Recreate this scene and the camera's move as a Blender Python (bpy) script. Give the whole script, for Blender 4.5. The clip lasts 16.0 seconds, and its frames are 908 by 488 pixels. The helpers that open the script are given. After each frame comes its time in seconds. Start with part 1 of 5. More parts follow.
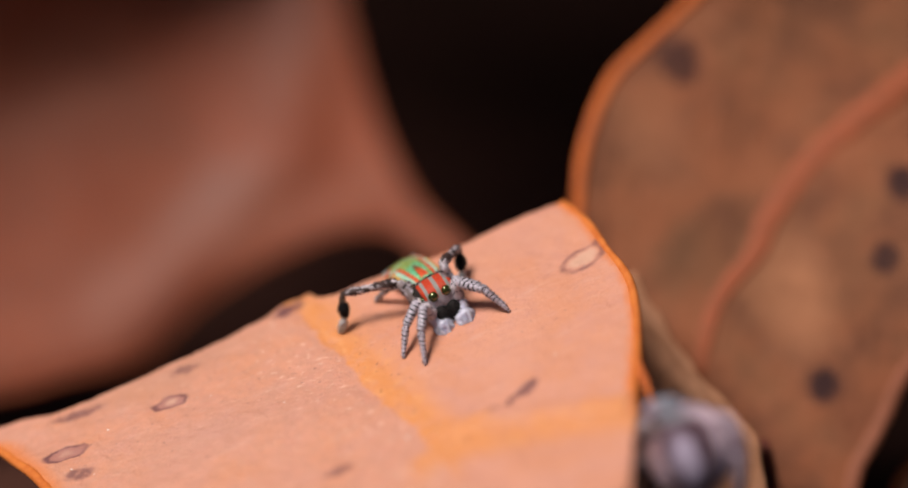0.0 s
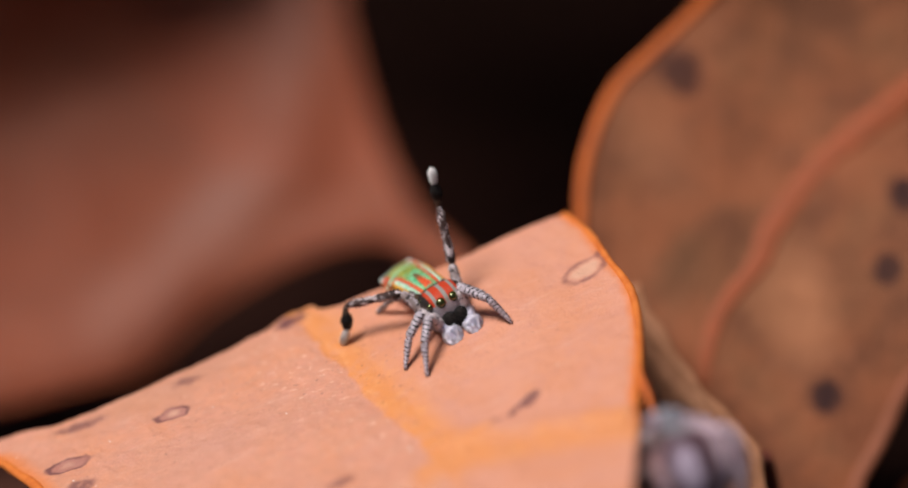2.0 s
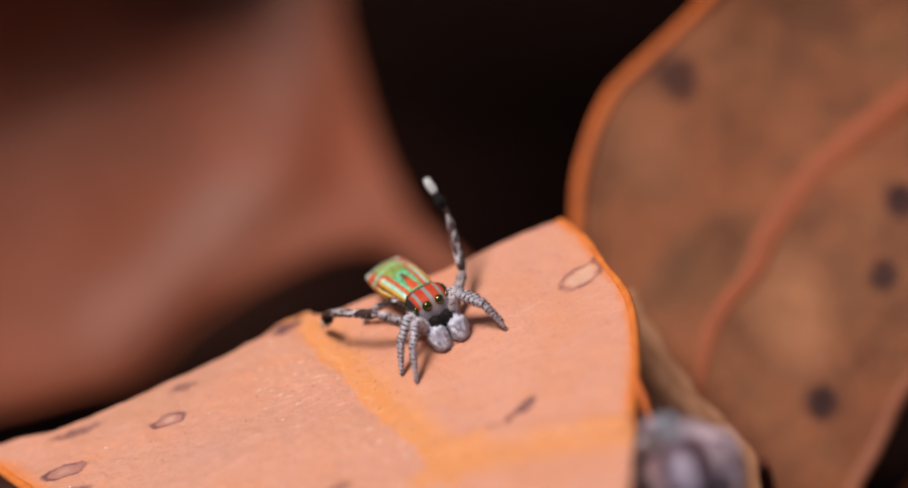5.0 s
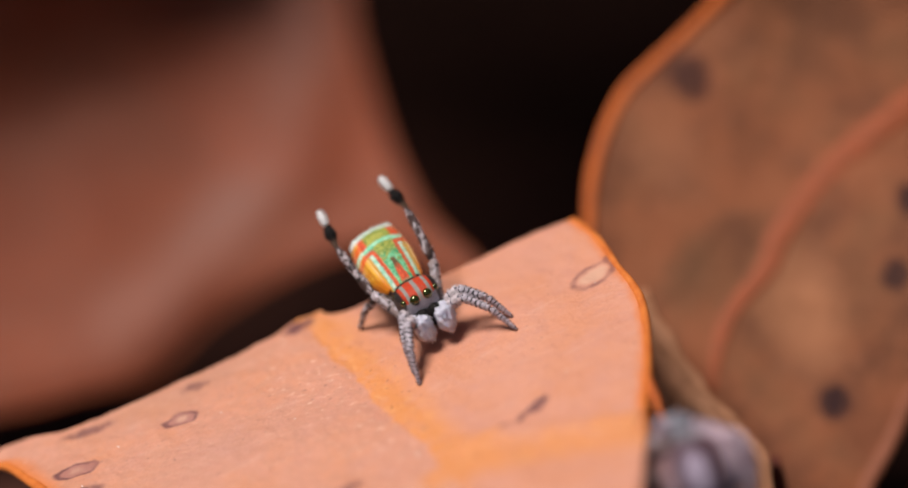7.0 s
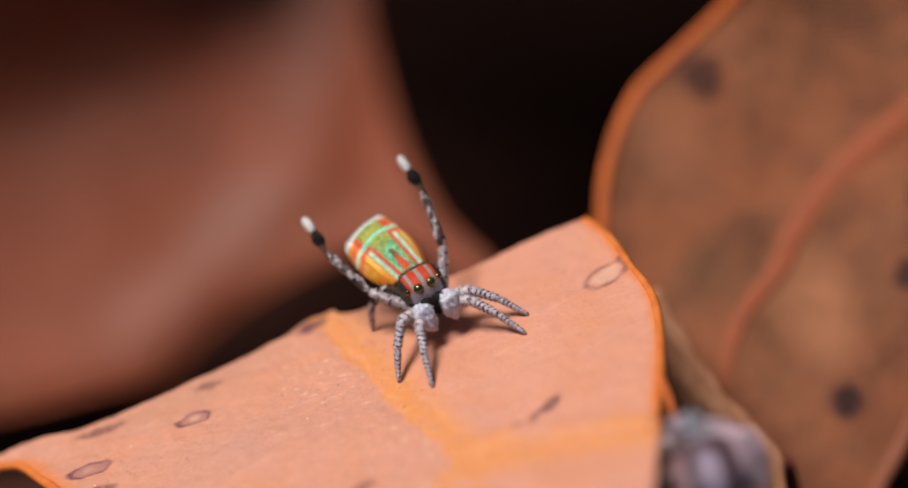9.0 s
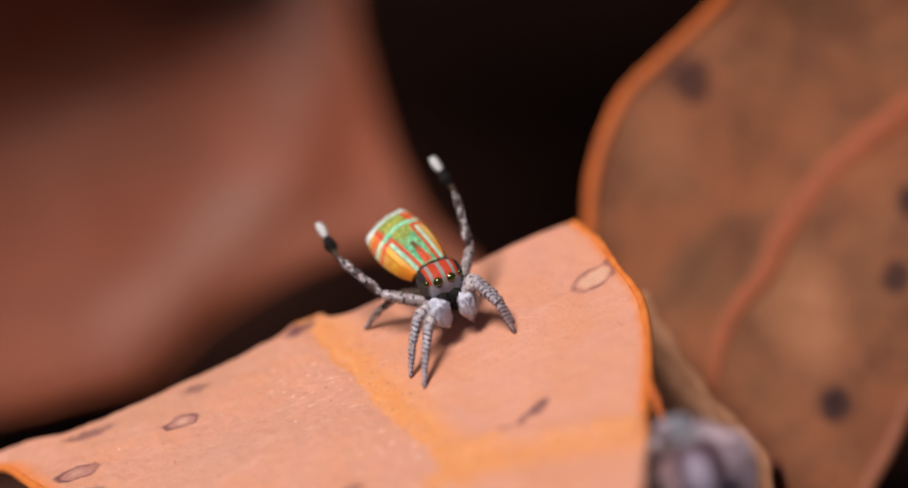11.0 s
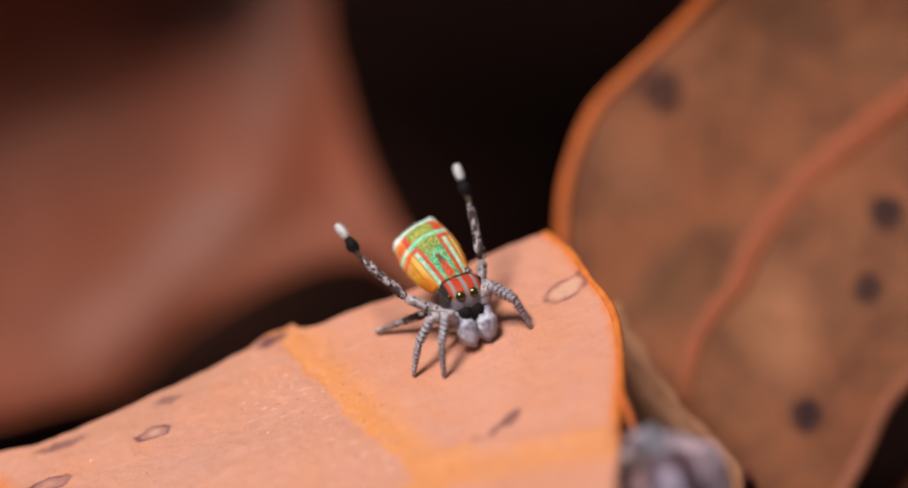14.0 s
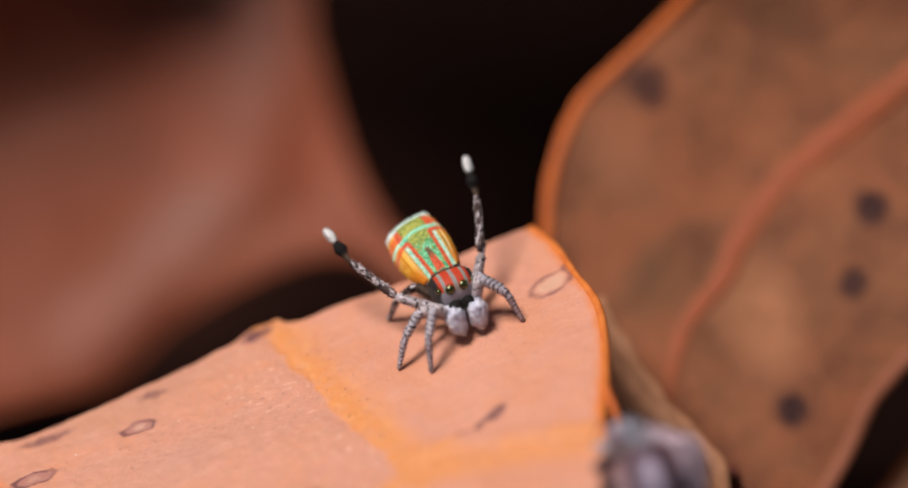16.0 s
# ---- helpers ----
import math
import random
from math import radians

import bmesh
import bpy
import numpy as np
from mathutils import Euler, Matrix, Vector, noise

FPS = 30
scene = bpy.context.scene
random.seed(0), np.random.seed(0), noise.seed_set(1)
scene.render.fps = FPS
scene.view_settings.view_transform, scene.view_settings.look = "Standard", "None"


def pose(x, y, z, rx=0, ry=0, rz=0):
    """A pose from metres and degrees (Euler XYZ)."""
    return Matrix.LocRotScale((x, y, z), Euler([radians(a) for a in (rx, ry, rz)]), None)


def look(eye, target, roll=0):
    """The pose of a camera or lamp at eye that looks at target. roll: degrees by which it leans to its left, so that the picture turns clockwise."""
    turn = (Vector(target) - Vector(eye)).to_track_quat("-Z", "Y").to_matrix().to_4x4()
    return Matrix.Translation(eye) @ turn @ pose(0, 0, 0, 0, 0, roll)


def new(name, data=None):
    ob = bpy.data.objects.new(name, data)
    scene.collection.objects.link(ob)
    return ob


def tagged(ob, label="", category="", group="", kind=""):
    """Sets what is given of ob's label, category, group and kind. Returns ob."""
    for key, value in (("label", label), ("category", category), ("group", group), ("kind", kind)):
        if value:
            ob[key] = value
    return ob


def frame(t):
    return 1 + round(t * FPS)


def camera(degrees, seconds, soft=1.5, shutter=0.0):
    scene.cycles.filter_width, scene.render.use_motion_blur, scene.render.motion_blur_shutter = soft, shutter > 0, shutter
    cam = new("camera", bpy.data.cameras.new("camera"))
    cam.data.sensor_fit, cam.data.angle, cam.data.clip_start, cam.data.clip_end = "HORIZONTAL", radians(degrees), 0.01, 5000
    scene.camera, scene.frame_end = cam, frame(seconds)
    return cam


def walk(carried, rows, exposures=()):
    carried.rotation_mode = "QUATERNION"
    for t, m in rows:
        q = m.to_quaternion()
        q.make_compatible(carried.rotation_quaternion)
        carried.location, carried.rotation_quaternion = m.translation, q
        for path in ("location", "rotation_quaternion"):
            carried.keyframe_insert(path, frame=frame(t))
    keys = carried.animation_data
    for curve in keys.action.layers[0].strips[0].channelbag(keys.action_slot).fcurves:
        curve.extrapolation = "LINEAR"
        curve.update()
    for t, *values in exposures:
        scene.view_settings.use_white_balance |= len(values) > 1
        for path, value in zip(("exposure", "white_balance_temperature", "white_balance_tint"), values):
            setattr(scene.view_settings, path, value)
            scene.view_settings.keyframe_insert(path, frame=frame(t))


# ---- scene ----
MM = 0.001

# ---- camera: a macro lens on a nearly still hand, 0.2 m from the animal ----
HOME = pose(0.00067, -0.18661, 0.07204, 70)
cam = camera(10.3, 16.0, 1.7, 0.5)
walk(cam, [
    (0.0, HOME @ pose(0, 0, 0, -0.1305, -0.0233)),
    (0.5, HOME @ pose(0, 0, 0, -0.1126, -0.0189)),
    (1.0, HOME @ pose(0, 0, 0, -0.1028, 0.0010)),
    (1.5, HOME @ pose(0, 0, 0, -0.0463, -0.0023)),
    (2.0, HOME @ pose(0, 0, 0, 0.0000, 0.0000)),
    (2.5, HOME @ pose(0, 0, 0, -0.0014, -0.0298)),
    (3.0, HOME @ pose(0, 0, 0, 0.0160, -0.0526)),
    (3.5, HOME @ pose(0, 0, 0, 0.0204, -0.0646)),
    (4.0, HOME @ pose(0, 0, 0, 0.0537, -0.0821)),
    (6.5, HOME @ pose(0, 0, 0, 0.0745, 0.0688)),
    (7.0, HOME @ pose(0, 0, 0, 0.0607, 0.0957)),
    (7.5, HOME @ pose(0, 0, 0, 0.0374, 0.1501)),
    (8.0, HOME @ pose(0, 0, 0, 0.0096, 0.2412)),
    (8.5, HOME @ pose(0, 0, 0, 0.0186, 0.2523)),
    (9.0, HOME @ pose(0, 0, 0, 0.0550, 0.2411)),
    (11.5, HOME @ pose(0, 0, 0, 0.0892, 0.0609)),
    (12.0, HOME @ pose(0, 0, 0, 0.0860, 0.0205)),
    (12.5, HOME @ pose(0, 0, 0, 0.1377, -0.0178)),
    (13.0, HOME @ pose(0, 0, 0, 0.2008, -0.0467)),
    (13.5, HOME @ pose(0, 0, 0, 0.2205, -0.1035)),
    (14.0, HOME @ pose(0, 0, 0, 0.2164, -0.2155)),
    (14.5, HOME @ pose(0, 0, 0, 0.1889, -0.2651)),
    (15.0, HOME @ pose(0, 0, 0, 0.2102, -0.3563)),
    (15.5, HOME @ pose(0, 0, 0, 0.2019, -0.3892)),
    (16.0, HOME @ pose(0, 0, 0, 0.1542, -0.3835)),
])
cam.data.dof.use_dof = True
cam.data.dof.focus_distance = 0.1998
cam.data.dof.aperture_fstop = 13.5

# ---- light: soft daylight from the upper left ----
world = bpy.data.worlds.new("sky")
scene.world = world
world.use_nodes = True
sky = world.node_tree.nodes.new("ShaderNodeTexSky")
sky.sky_type, sky.sun_disc = "NISHITA", False
sky.sun_elevation, sky.sun_rotation = radians(58), radians(231)
background = world.node_tree.nodes["Background"]
background.inputs["Strength"].default_value = 0.028
world.node_tree.links.new(sky.outputs[0], background.inputs["Color"])
sun_data = bpy.data.lights.new("sun", "SUN")
sun_data.energy, sun_data.angle, sun_data.color = 4.2, radians(23), (1.0, 0.93, 0.87)
sun = new("sun", sun_data)
sun.matrix_basis = look((-0.41, -0.325, 0.85), (0, 0, 0))
scene.view_settings.exposure = 0.0


# ---- materials ----
class Shade:
    """A small builder for node materials; coordinates are the object's own, in millimetres."""

    def __init__(self, name, rough=0.6, spec=0.4):
        self.mat = bpy.data.materials.new(name)
        self.mat.use_nodes = True
        self.nt = self.mat.node_tree
        self.bsdf = self.nt.nodes["Principled BSDF"]
        self.bsdf.inputs["Roughness"].default_value = rough
        self.bsdf.inputs["Specular IOR Level"].default_value = spec
        tc = self.nt.nodes.new("ShaderNodeTexCoord")
        self.p = self.vec("SCALE", tc.outputs["Object"], scale=1000.0)

    def put(self, socket, value):
        if isinstance(value, (int, float)):
            socket.default_value = value
        elif isinstance(value, (tuple, list)):
            socket.default_value = (*value, 1.0) if socket.type == "RGBA" and len(value) == 3 else value
        else:
            self.nt.links.new(value, socket)

    def vec(self, op, a, b=None, scale=None):
        n = self.nt.nodes.new("ShaderNodeVectorMath")
        n.operation = op
        self.put(n.inputs[0], a)
        if b is not None:
            self.put(n.inputs[1], b)
        if scale is not None:
            n.inputs["Scale"].default_value = scale
        return n.outputs["Value"] if op == "LENGTH" else n.outputs["Vector"]

    def math(self, op, a, b=0.0, c=None):
        n = self.nt.nodes.new("ShaderNodeMath")
        n.operation = op
        self.put(n.inputs[0], a)
        self.put(n.inputs[1], b)
        if c is not None:
            self.put(n.inputs[2], c)
        return n.outputs[0]

    def axis(self, k, p=None):
        n = self.nt.nodes.new("ShaderNodeSeparateXYZ")
        self.put(n.inputs[0], p or self.p)
        return n.outputs[k]

    def noise(self, scale, detail=3.0, rough=0.55, p=None, colour=False):
        n = self.nt.nodes.new("ShaderNodeTexNoise")
        n.inputs["Scale"].default_value, n.inputs["Detail"].default_value, n.inputs["Roughness"].default_value = scale, detail, rough
        self.put(n.inputs["Vector"], p or self.p)
        return n.outputs["Color" if colour else "Fac"]

    def wobble(self, amount, scale):
        """The coordinates, shaken by noise."""
        shake = self.vec("SUBTRACT", self.noise(scale, 3, colour=True), (0.5, 0.5, 0.5))
        return self.vec("ADD", self.p, self.vec("SCALE", shake, scale=amount))

    def stretched(self, sx, sy, sz, p=None):
        return self.vec("MULTIPLY", p or self.p, (sx, sy, sz))

    def step(self, value, lo, hi, a=0.0, b=1.0):
        """Rises smoothly from a to b between lo and hi."""
        n = self.nt.nodes.new("ShaderNodeMapRange")
        n.interpolation_type = "SMOOTHSTEP"
        self.put(n.inputs["Value"], value)
        for key, x in (("From Min", lo), ("From Max", hi), ("To Min", a), ("To Max", b)):
            n.inputs[key].default_value = x
        return n.outputs["Result"]

    def within(self, value, lo, hi, soft):
        return self.math("MULTIPLY", self.step(value, lo - soft, lo + soft), self.step(value, hi - soft, hi + soft, 1.0, 0.0))

    def mix(self, fac, a, b):
        n = self.nt.nodes.new("ShaderNodeMix")
        n.data_type = "RGBA"
        self.put(n.inputs[0], fac)
        self.put(n.inputs[6], a)
        self.put(n.inputs[7], b)
        return n.outputs[2]

    def ellipse(self, x, y, a, b, turn, p):
        """0 in the middle of an ellipse, 1 on its edge."""
        n = self.nt.nodes.new("ShaderNodeMapping")
        n.vector_type = "TEXTURE"
        self.put(n.inputs["Vector"], p)
        n.inputs["Location"].default_value = (x, y, 0)
        n.inputs["Rotation"].default_value = (0, 0, radians(turn))
        n.inputs["Scale"].default_value = (a, b, 1000)
        return self.vec("LENGTH", n.outputs[0])

    def done(self, colour, bump=None, depth=0.05, strength=0.6, rough=None):
        self.put(self.bsdf.inputs["Base Color"], colour)
        if rough is not None:
            self.put(self.bsdf.inputs["Roughness"], rough)
        if bump is not None:
            n = self.nt.nodes.new("ShaderNodeBump")
            n.inputs["Strength"].default_value, n.inputs["Distance"].default_value = strength, depth * MM
            self.put(n.inputs["Height"], bump)
            self.put(self.bsdf.inputs["Normal"], n.outputs[0])
        return self.mat


def leaf_material(name, base, alt, dark, spots, rough=0.55, grain=1.0, ribs=(), rim=None, mottle=0.7, spot_dark=(0.17, 0.062, 0.062), spot_pale=(0.66, 0.37, 0.26), spec=0.45, weave=0.3, patch_tints=()):
    """Dry leaf: mottled ground, fine grain, freckles, and scars at their own places: x, y, long, wide, turn, strength, pale middle."""
    s = Shade(name, rough, spec)
    c = s.mix(s.step(s.noise(0.30 * grain, 5, 0.6), 0.40, 0.62), base, alt)
    c = s.mix(s.step(s.noise(0.9 * grain, 6 if grain > 0.6 else 2, 0.7 if grain > 0.6 else 0.5), 0.46 if grain > 0.6 else 0.36, 0.66 if grain > 0.6 else 0.74, 0.0, mottle), c, dark)
    c = s.mix(s.step(s.noise(3.2 * grain, 4, 0.7), 0.50, 0.72, 0.0, mottle if grain > 0.6 else 0.35), c, alt)
    fibre = s.noise(1.0, 5, 0.7, s.stretched(1.6, 3.2, 1.0, s.wobble(0.8, 0.6)))
    c = s.mix(s.step(fibre, 0.5, 0.8, 0.0, weave), c, alt)
    for x, y, a, b, turn, force, tint in patch_tints:
        # broad soft patches of another tint; on the rust leaf, painted sheen
        patch_mask = s.step(s.ellipse(x, y, a, b, turn, s.wobble(2.5, 0.25)), 0.15, 1.1, force, 0.0)
        c = s.mix(s.math("MULTIPLY", patch_mask, s.step(s.noise(0.35, 3), 0.3, 0.6, 0.6, 1.0)), c, tint)
    if rim:
        # long fibres slant across the blade
        x, y = s.axis(0, s.wobble(0.5, 0.7)), s.axis(1, s.wobble(0.5, 0.7))
        slant = s.nt.nodes.new("ShaderNodeCombineXYZ")
        s.put(slant.inputs[0], s.math("ADD", s.math("MULTIPLY", x, 0.33), s.math("MULTIPLY", y, 0.10)))
        s.put(slant.inputs[1], s.math("SUBTRACT", s.math("MULTIPLY", y, 2.5), s.math("MULTIPLY", x, 0.75)))
        streak = s.noise(1.0, 5, 0.66, slant.outputs[0])
        c = s.mix(s.step(streak, 0.52, 0.72, 0.0, 0.34), c, (0.72, 0.40, 0.30))
        c = s.mix(s.step(streak, 0.47, 0.30, 0.0, 0.34), c, (0.58, 0.250, 0.175))
    grit = s.noise(6.5 * grain, 5, 0.75)
    c = s.mix(s.step(grit, 0.54, 0.68, 0.0, 0.25 if rim else 0.45), c, tuple(min(0.85, v * 1.25 + 0.03) for v in base))
    c = s.mix(s.step(grit, 0.44, 0.32, 0.0, 0.2 if rim else 0.4), c, dark)
    p = s.vec("ADD", s.wobble(0.5, 1.3), s.vec("SCALE", s.vec("SUBTRACT", s.noise(0.4, 3, colour=True), (0.5, 0.5, 0.5)), scale=1.3))
    for a, b, k, lo, hi, near, soft, fade, tint in ribs:
        # a rib is a straight band: a x + b y + k runs across it, from a firm edge at -near to where it fades out; lo and hi are its ends along x
        d = s.math("ADD", s.math("ADD", s.math("MULTIPLY", s.axis(0, p), a), s.math("MULTIPLY", s.axis(1, p), b)), k)
        ends = s.within(s.axis(0, p), lo, hi, 0.5)
        body = s.math("MULTIPLY", s.math("MULTIPLY", s.step(d, -near - soft, -near + soft), s.step(d, 0.0, fade, 1.0, 0.0)), ends)
        worn = s.step(s.noise(1.3, 4, 0.6), 0.34, 0.60, 0.55, 0.95)
        c = s.mix(s.math("MULTIPLY", body, worn), c, tint)
        c = s.mix(s.math("MULTIPLY", body, s.step(s.noise(2.1, 4, 0.6), 0.52, 0.66, 0.0, 0.5)), c, tuple(v * w for v, w in zip(tint, (1.05, 1.25, 1.6))))
        flaw = s.math("MULTIPLY", body, s.step(s.noise(3.0, 3, 0.6), 0.66, 0.72))
        c = s.mix(s.math("MULTIPLY", flaw, 0.75), c, (0.24, 0.06, 0.025))
        if soft < 0.2:
            # beyond the firm edge the skin is weathered: greyer, granular, with pale chips
            worn = s.step(d, -near - 0.25, -near - 0.05, 1.0, 0.0)
            c = s.mix(s.math("MULTIPLY", worn, s.step(s.noise(1.7, 7, 0.72), 0.42, 0.62, 0.0, 0.55)), c, (0.545, 0.255, 0.172))
            near_rib = s.math("MULTIPLY", worn, s.step(d, -near - 4.0, -near - 1.2, 0.25, 1.0))
            c = s.mix(s.math("MULTIPLY", near_rib, s.step(s.noise(2.4, 6, 0.75, s.stretched(1.0, 2.6, 1.0)), 0.57, 0.64, 0.0, 0.75)), c, (0.84, 0.52, 0.39))
            c = s.mix(s.math("MULTIPLY", worn, s.step(s.noise(4.5, 5, 0.7), 0.64, 0.72, 0.0, 0.3)), c, (0.34, 0.16, 0.11))
    if rim:
        edge = s.nt.nodes.new("ShaderNodeTexCoord")
        for k, wide in ((0, rim[0]), (1, rim[1])):
            d = s.math("ADD", s.axis(k, edge.outputs["UV"]), s.math("MULTIPLY", s.math("SUBTRACT", s.noise(1.2, 3), 0.5), 0.5))
            c = s.mix(s.math("MULTIPLY", s.step(d, 0.0, wide, 0.95, 0.0), s.step(s.axis(1), -9.0, -7.0)), c, rim[2])
    freckle = s.step(s.noise(5.5 * grain, 2, 0.5), 0.68, 0.76, 0.0, 0.5 if grain > 0.6 else 0.12)
    c = s.mix(freckle, c, spot_dark)
    scratch = s.step(s.noise(2.2, 5, 0.7, s.stretched(0.9, 2.6, 1.0, s.wobble(0.6, 0.9))), 0.64, 0.72, 0.0, 0.45)
    c = s.mix(scratch, c, tuple(min(0.85, v * 1.35 + 0.05) for v in base))
    fleck = s.step(s.noise(3.6, 4, 0.75), 0.70, 0.76, 0.0, 0.55)
    c = s.mix(fleck, c, tuple(min(0.85, v * 1.3 + 0.10) for v in base))
    if rim:
        # rare white lint
        c = s.mix(s.step(s.noise(2.3, 2, 0.4), 0.765, 0.785, 0.0, 0.9), c, (0.88, 0.80, 0.74))
    p = s.vec("ADD", s.wobble(0.45, 1.7), s.vec("SCALE", s.vec("SUBTRACT", s.noise(6.0, 3, 0.6, colour=True), (0.5, 0.5, 0.5)), scale=0.06))
    for x, y, a, b, turn, force, pale in spots:
        r = s.ellipse(x, y, a, b, turn, p)
        if pale:
            # a healed scar: brown skin, a dark outline, a pale middle; force above 1 leaves the outline and the middle alone
            thin = force > 1
            line = s.math("MULTIPLY", s.within(r, 0.72, 0.96, 0.10), s.step(s.noise(1.4, 3), 0.30, 0.55, 0.45, 1.0))
            c = s.mix(s.step(r, 0.70, 1.05, 0.15 if thin else 0.72, 0.0), c, (0.36, 0.150, 0.135))
            c = s.mix(s.math("MULTIPLY", line, force - 1 if thin else force), c, spot_dark)
            c = s.mix(s.step(r, 0.40 if thin else 0.15, 0.78 if thin else 0.50, pale, 0.0), c, spot_pale)
        else:
            c = s.mix(s.math("MULTIPLY", s.step(r, 0.50, 1.15, force, 0.0), s.step(s.noise(3.5, 3), 0.3, 0.55, 0.45, 1.0)), c, spot_dark)
    relief = s.math("ADD", s.noise(2.2 * grain, 7, 0.68), s.math("MULTIPLY", fibre, weave))
    return s.done(c, s.math("ADD", relief, s.math("MULTIPLY", grit, 0.2)), 0.17 if rim else 0.24, 0.62)


def rib_material(name, base, alt):
    s = Shade(name, 0.6, 0.2)
    c = s.mix(s.step(s.noise(1.4, 5, 0.65), 0.4, 0.68), base, alt)
    c = s.mix(s.step(s.noise(4.0, 3), 0.66, 0.76, 0.0, 0.7), c, (0.22, 0.05, 0.02))
    return s.done(c, s.noise(5.0, 5), 0.08, 0.6)


MAIN = leaf_material("pink_leaf", (0.650, 0.290, 0.194), (0.650, 0.272, 0.156), (0.56, 0.255, 0.198), [
    (-6.24, 3.62, 0.85, 0.42, 28, 0.97, 0.0), (-6.10, 3.66, 0.55, 0.30, 28, 0.9, 0.0), (-10.45, 1.21, 0.70, 0.27, 22, 0.72, 0), (-11.02, -0.65, 0.85, 0.40, 18, 0.9, 0.7),
    (-15.04, -0.05, 1.35, 0.32, 8, 0.8, 0), (-15.32, -2.54, 1.0, 0.46, 12, 0.95, 0.4), (6.14, 2.48, 1.08, 0.74, 32, 1.65, 0.95),
    (6.75, 3.35, 0.28, 0.18, 30, 0.8, 0), (3.72, -4.98, 0.65, 0.34, 40, 0.95, 0), (2.87, -5.68, 0.95, 0.18, 42, 0.85, 0), (-3.83, -7.4, 0.7, 0.34, 15, 0.7, 0),
    (-14.67, -4.04, 0.7, 0.4, 15, 0.8, 0)],
    ribs=[(0.878, 0.478, 3.06, -6.6, 1.2, 0.60, 0.12, 1.7, (0.72, 0.268, 0.082)), (0.04, 1.0, 7.35, 0.6, 9.0, 1.3, 0.8, 1.2, (0.72, 0.275, 0.100)), (-0.55, 0.83, 6.6, -0.8, 2.4, 0.9, 0.7, 0.9, (0.72, 0.275, 0.100))],
    rim=(0.5, 1.5, (0.68, 0.200, 0.050)), mottle=0.4, weave=0.22,
    patch_tints=[(-11.0, 1.3, 6.5, 1.7, 22, 0.65, (0.50, 0.235, 0.145)), (-9.0, -3.2, 5.5, 2.6, 12, 0.6, (0.56, 0.285, 0.225)), (2.0, 3.6, 5.0, 1.3, 18, 0.45, (0.62, 0.285, 0.190)), (3.0, -2.0, 3.0, 2.6, 20, 0.4, (0.70, 0.335, 0.240))])
RIGHT = leaf_material("brown_leaf", (0.292, 0.096, 0.043), (0.222, 0.087, 0.041), (0.120, 0.046, 0.025), [
    (-1.6, 5.6, 1.0, 1.2, 15, 0.85, 0), (-2.6, 6.2, 1.1, 0.8, 35, 0.35, 0), (7.6, 0.0, 0.85, 0.95, 0, 0.95, 0), (6.8, -3.2, 0.7, 0.8, 0, 0.85, 0), (4.1, -8.4, 0.75, 0.85, 0, 1.0, 0), (4.3, -8.2, 1.3, 1.2, 20, 0.3, 0)],
    0.8, 0.42, mottle=0.75, spot_dark=(0.018, 0.008, 0.012), spec=0.2,
    patch_tints=[(3.0, -4.6, 2.4, 3.8, 10, 0.75, (0.45, 0.188, 0.094)), (6.2, -9.6, 2.4, 2.2, 20, 0.75, (0.175, 0.056, 0.026)), (-2.6, 2.2, 2.0, 2.4, 30, 0.45, (0.36, 0.140, 0.070)), (-1.6, -2.6, 1.6, 2.0, 0, 0.6, (0.12, 0.060, 0.030))])
# grey sheen painted along the curled crest, where it catches the light
GREY_SHEEN = (0.315, 0.165, 0.135)
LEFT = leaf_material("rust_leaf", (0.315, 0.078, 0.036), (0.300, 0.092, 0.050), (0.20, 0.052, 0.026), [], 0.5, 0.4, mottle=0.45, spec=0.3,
    patch_tints=[(2.4, 6.5, 1.6, 6.5, 0, 0.35, GREY_SHEEN), (-0.6, -2.0, 2.2, 5.2, -40, 0.5, GREY_SHEEN), (-4.6, -6.5, 2.4, 4.0, -42, 0.4, GREY_SHEEN)])
TAN = leaf_material("tan_leaf", (0.54, 0.260, 0.145), (0.40, 0.185, 0.100), (0.20, 0.085, 0.045), [], 0.8, 0.7, mottle=0.8, spec=0.2)
TAN_EDGE = rib_material("tan_fibre", (0.44, 0.200, 0.105), (0.34, 0.150, 0.076))
BROWN_RIM = rib_material("russet_rim", (0.56, 0.132, 0.028), (0.46, 0.112, 0.032))
RIM = rib_material("orange_rim", (0.66, 0.19, 0.04), (0.55, 0.135, 0.028))
RUST_RIB = rib_material("rust_rib", (0.325, 0.080, 0.031), (0.265, 0.073, 0.030))
PALE_RIB = rib_material("pale_rib", (0.27, 0.090, 0.048), (0.22, 0.075, 0.038))
DARK_RIM = rib_material("dark_rust_rim", (0.38, 0.095, 0.040), (0.32, 0.082, 0.034))


